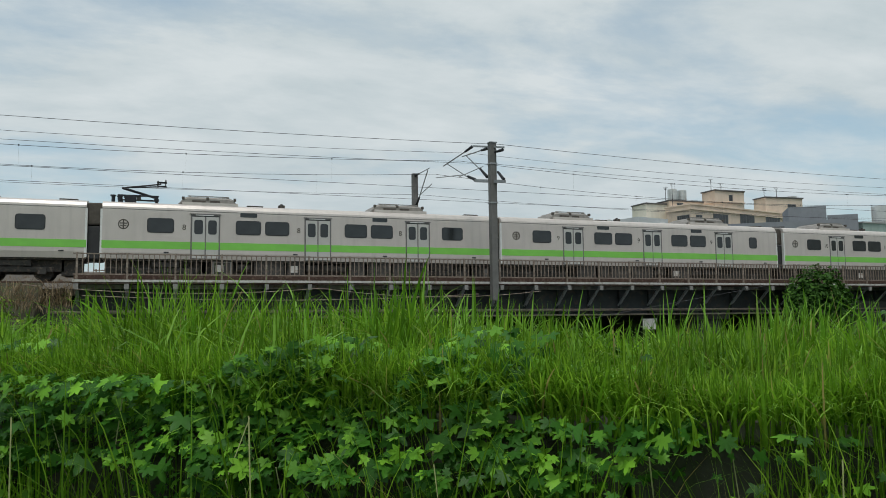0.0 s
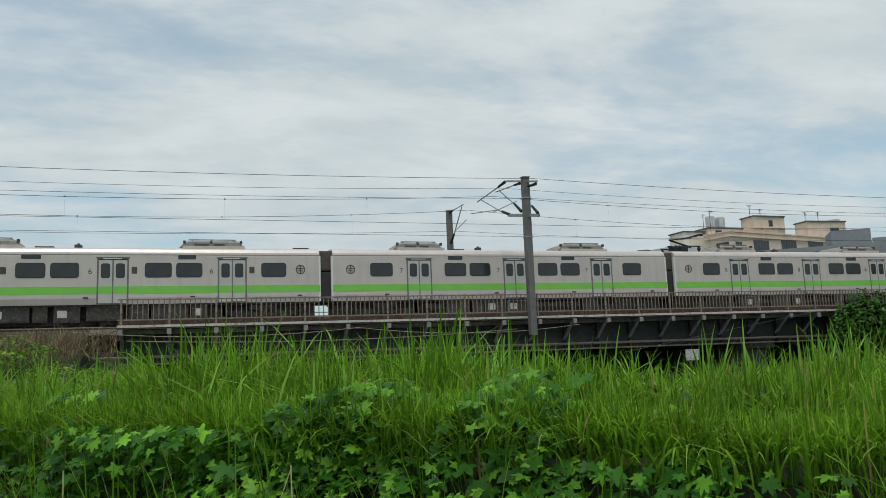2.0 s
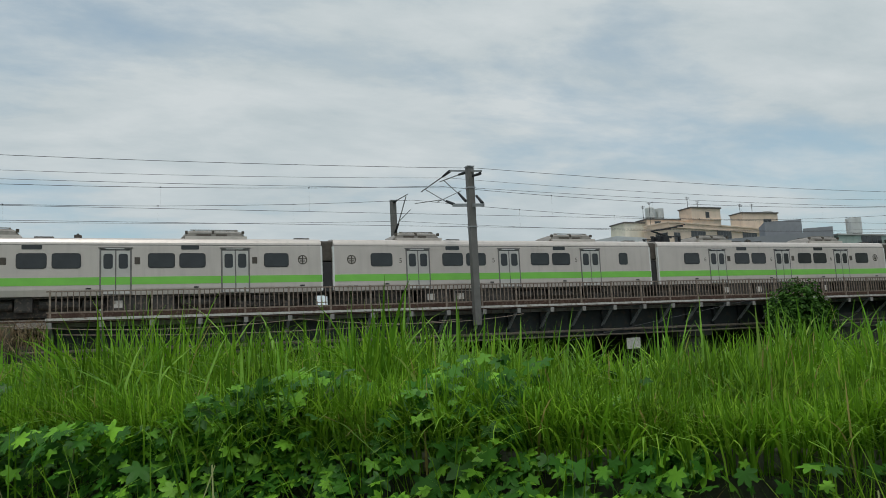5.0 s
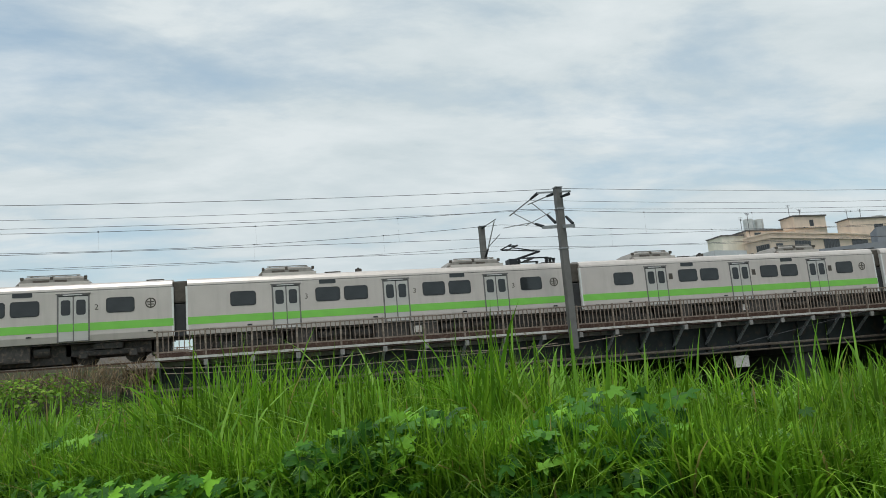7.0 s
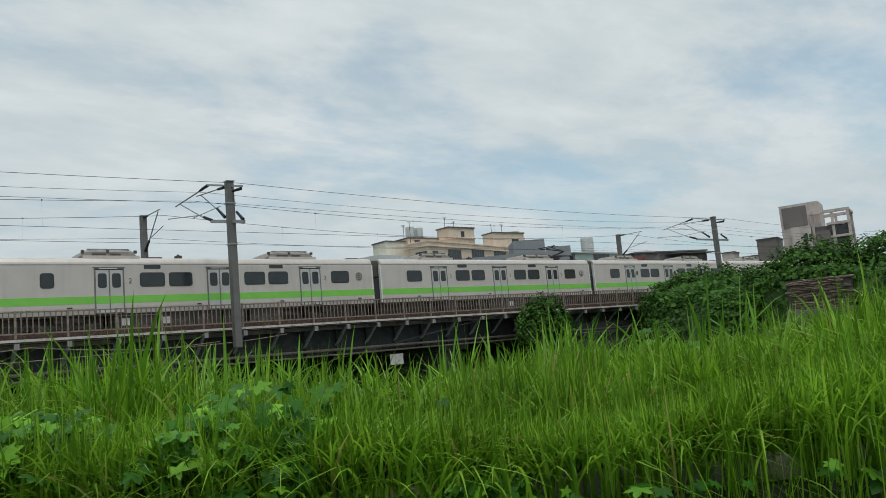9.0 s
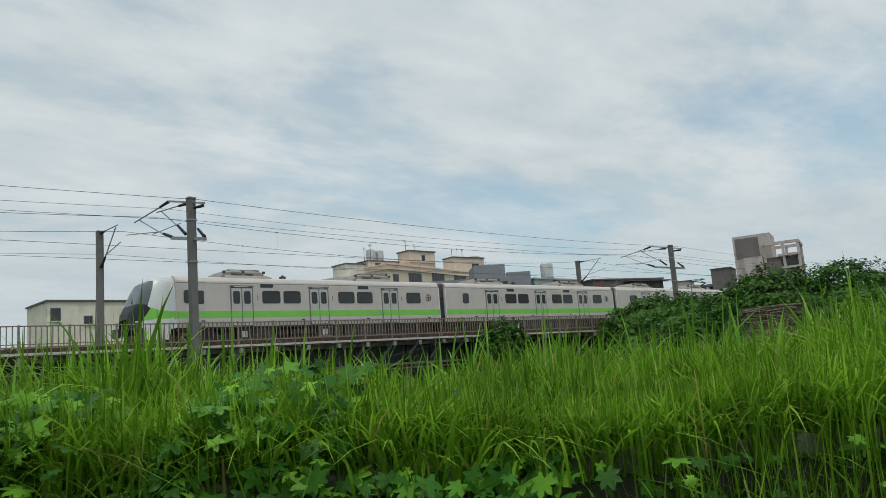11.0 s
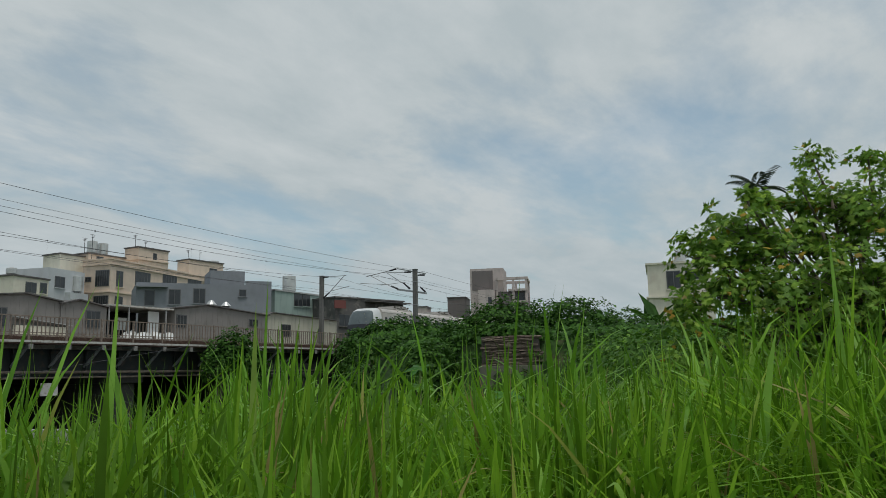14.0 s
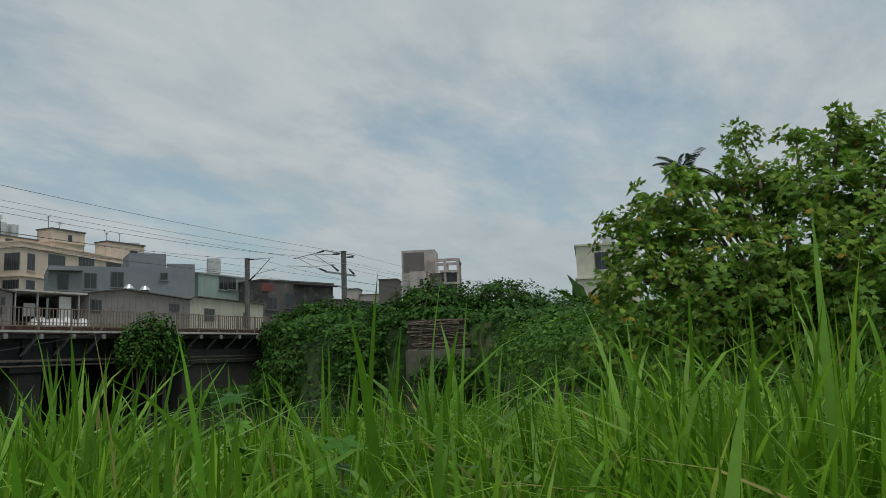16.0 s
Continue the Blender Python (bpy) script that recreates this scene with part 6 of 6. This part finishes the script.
shrub("broad green mound of shrubs above the stone wall", (((36.2, 16.0, 3.9), (1.8, 2.2, 1.5)), ((36.8, 12.9, 3.8), (1.8, 2.4, 1.55)), ((36.2, 10.0, 3.1), (1.8, 2.0, 1.4)), ((35.4, 17.8, 3.4), (1.6, 1.4, 1.2)), ((33.4, 10.0, 2.6), (1.2, 1.6, 1.2)), ((35.5, 8.2, 2.4), (1.8, 1.6, 1.2)), ((32.6, 14.6, 3.7), (0.9, 2.0, 0.45)), ((34.0, 17.4, 2.6), (1.6, 1.4, 1.4)), ((31.2, 17.6, 1.8), (1.4, 1.4, 1.6)), ((30.9, 13.2, 0.9), (1.0, 1.6, 1.1)), ((32.8, 10.4, 1.6), (1.0, 1.3, 1.5)), ((33.0, 8.0, 1.6), (1.6, 1.6, 1.4)), ((33.5, 5.0, 2.2), (1.8, 2.0, 1.4)), ((35.0, 2.0, 2.6), (2.0, 2.2, 1.6))), 48000, 0.16, BUSHL, 73)
shrub("green bushes behind the meadow", (((25.0, 7.2, 2.0), (2.4, 2.0, 1.1)), ((20.5, 5.4, 1.7), (2.2, 1.6, 0.9)), ((22.5, 3.2, 2.0), (2.4, 1.8, 1.3)), ((18.5, 4.6, 2.0), (1.8, 1.6, 1.0)), ((28.0, 4.0, 2.3), (2.4, 2.0, 1.3)), ((29.0, 8.5, 2.2), (2.0, 1.8, 1.1))), 15000, 0.12, MIDL, 74)
shrub("dark green bushes in the stream bed", (((41.5, 21.0, 1.2), (3.0, 2.5, 1.8)), ((38.0, 18.5, 0.9), (2.6, 2.2, 1.8)), ((43.0, 28.0, 0.8), (3.0, 2.5, 1.9)), ((33.0, 18.0, 0.6), (1.8, 2.0, 1.6))), 6000, 0.24, BUSHL, 75)
shrub("low green weeds on the earth bank below the track", (((-7.6, 32.0, 2.5), (2.4, 1.4, 0.9)), ((-10.8, 32.0, 2.7), (2.6, 1.5, 0.9)), ((-4.6, 30.2, 1.6), (1.8, 1.4, 0.7)), ((-14.0, 30.8, 2.5), (3.0, 1.5, 1.0)), ((-2.0, 29.5, 1.4), (2.0, 1.4, 0.7))), 6000, 0.15, TREEL, 76)
shrub("far dark green trees on the horizon", (((75.0, 8.0, 4.2), (5.0, 5.0, 2.2)), ((82.0, 16.0, 4.6), (5.0, 5.0, 2.0)), ((70.0, -2.0, 4.4), (5.0, 6.0, 3.0)), ((60.0, -8.0, 4.0), (5.0, 6.0, 3.0))), 5000, 0.45, TREEL, 77, "far_trees", "trees")
shrub("small sapling beside the shed roof", (((29.0, 52.6, 7.7), (0.55, 0.5, 0.8)), ((28.9, 52.6, 6.8), (0.7, 0.6, 0.7))), 240, 0.16, BUSHL, 78, "sapling", "sapling")

# rank growth over the far bank of the stream
rg = np.random.default_rng(91)
n_ = 15000
x, y = rg.uniform(29.5, 40, n_), rg.uniform(-6, 27, n_)
keep = x > bank_x(BANK_R, y) - 1.6
x, y = x[keep], y[keep]
P = np.stack([x, y, ground_z(x, y) + rg.uniform(0.0, 0.55, len(x))], -1)
V, F = scatter(simple_leaf(0.5), P, turns(np.array([-0.5, -0.1, 0.8]) + rg.normal(0, 0.45, (len(P), 3)), rg.normal(0, 1, (len(P), 3))), rg.uniform(0.16, 0.36, len(P)))
tagged(np_mesh("bank_growth", V, F, BUSHL), "dark green rank growth covering the far stream bank", "weeds", kind="stuff")
n_ = 9000
x, y = rg.uniform(40, 52, n_), rg.uniform(22, 34.5, n_)
P = np.stack([x, y, ground_z(x, y) + rg.uniform(0.0, 1.3, n_)], -1)
V, F = scatter(simple_leaf(0.5), P, turns(np.array([-0.4, -0.4, 0.7]) + rg.normal(0, 0.45, (n_, 3)), rg.normal(0, 1, (n_, 3))), rg.uniform(0.18, 0.4, n_))
tagged(np_mesh("bank_growth", V, F, BUSHL), "dark green rank growth at the end of the bridge", "weeds", kind="stuff")

# dry brown weeds at the end of the walkway
rg = np.random.default_rng(81)
n_ = 1500
x, y = rg.uniform(-11, -3.3, n_), rg.uniform(32.2, 34.8, n_)
z = np.interp(y, (30.5, 35.6), (1.8, 3.86)) + 0.1
V, F = blades(x, y, z - 0.1, rg.uniform(0.3, 0.95, n_) * np.interp(x, (-11, -6, -3.3), (0.6, 1, 1.1)), rg.uniform(0.012, 0.03, n_), rg.uniform(0, 6.28, n_), np.abs(rg.normal(1.0, 0.6, n_)), rg)
tagged(np_mesh("dry_weeds", V, F, DRY), "dry brown weeds on the embankment by the railing end", "weeds", kind="stuff")

# palm and banana behind the trees
palm = thing("palm_tree", "dark betel palm rising behind the trees", "palm tree", m=Matrix.Translation((41.78, 4.5, 0)))
part("trunk", T((0, 0, 2.3), (0.1, 0, 10.9), 0.10, 8, 0.07), BARK, palm)
rs = random.Random(9)
for k in range(9):
    an = 2 * math.pi * k / 9 + rs.uniform(-0.2, 0.2)
    el = rs.uniform(0.35, 1.35)
    ribs, last = [], Vector((0.1, 0, 10.9))
    for j in range(1, 8):
        el -= 0.13 + 0.04 * rs.random()
        last = last + Vector((math.cos(an) * math.cos(el), math.sin(an) * math.cos(el), math.sin(el))) * 0.21
        ribs.append(last.copy())
    at, nn, tt, sz = [], [], [], []
    for j, p in enumerate(ribs):
        side = Vector((-math.sin(an), math.cos(an), 0))
        for sgn in (-1, 1):
            for h in range(2):
                at.append(p - (p - ribs[max(0, j - 1)]) * 0.5 * h)
                tt.append(side * sgn + Vector((math.cos(an), math.sin(an), 0)) * 0.7 + Vector((0, 0, -0.55)))
                nn.append(Vector((0, 0, 1)) + side * 0.3 * sgn)
                sz.append(0.52 * (1 - 0.06 * j))
    V, F = scatter(simple_leaf(0.17), np.array(at), turns(np.array(nn), np.array(tt)), np.array(sz))
    np_mesh("frond", V, F, PALM, palm)
banana = thing("banana_plant", "banana plant with broad torn leaves beside the yellow house", "banana plant", m=Matrix.Translation((50.8, 11.9, 0)))
part("stem", T((0, 0, 2.2), (0, 0, 4.8), 0.16, 8, 0.1), STEM, banana)
for k, (an, el, ln) in enumerate(((0.4, 1.0, 2.3), (2.2, 0.7, 2.2), (3.6, 0.4, 2.1), (5.0, 0.9, 2.0), (1.3, 1.3, 2.4))):
    V, F = scatter(simple_leaf(0.26), np.array([(0, 0, 4.7)]), turns(np.array([(-math.cos(an) * math.sin(el), -math.sin(an) * math.sin(el), math.cos(el))]), np.array([(math.cos(an) * math.cos(el), math.sin(an) * math.cos(el), math.sin(el))])), np.array([ln]))
    np_mesh("leaf", V, F, BUSHL, banana)


# ---- movement ----
def motions():
    speed, start, slowing = 14.4, -2.82, 0.0092
    for car, number in TRAIN:
        walk(car, [(t, pose(start - 20.0 * (8 - number) + speed * t - slowing * t * t, TRACK_Y[0], RAIL_Z)) for t in (0.0, 2.0, 4.0, 6.0, 8.0, 10.0, 12.0, 14.0, 16.0)])


motions()
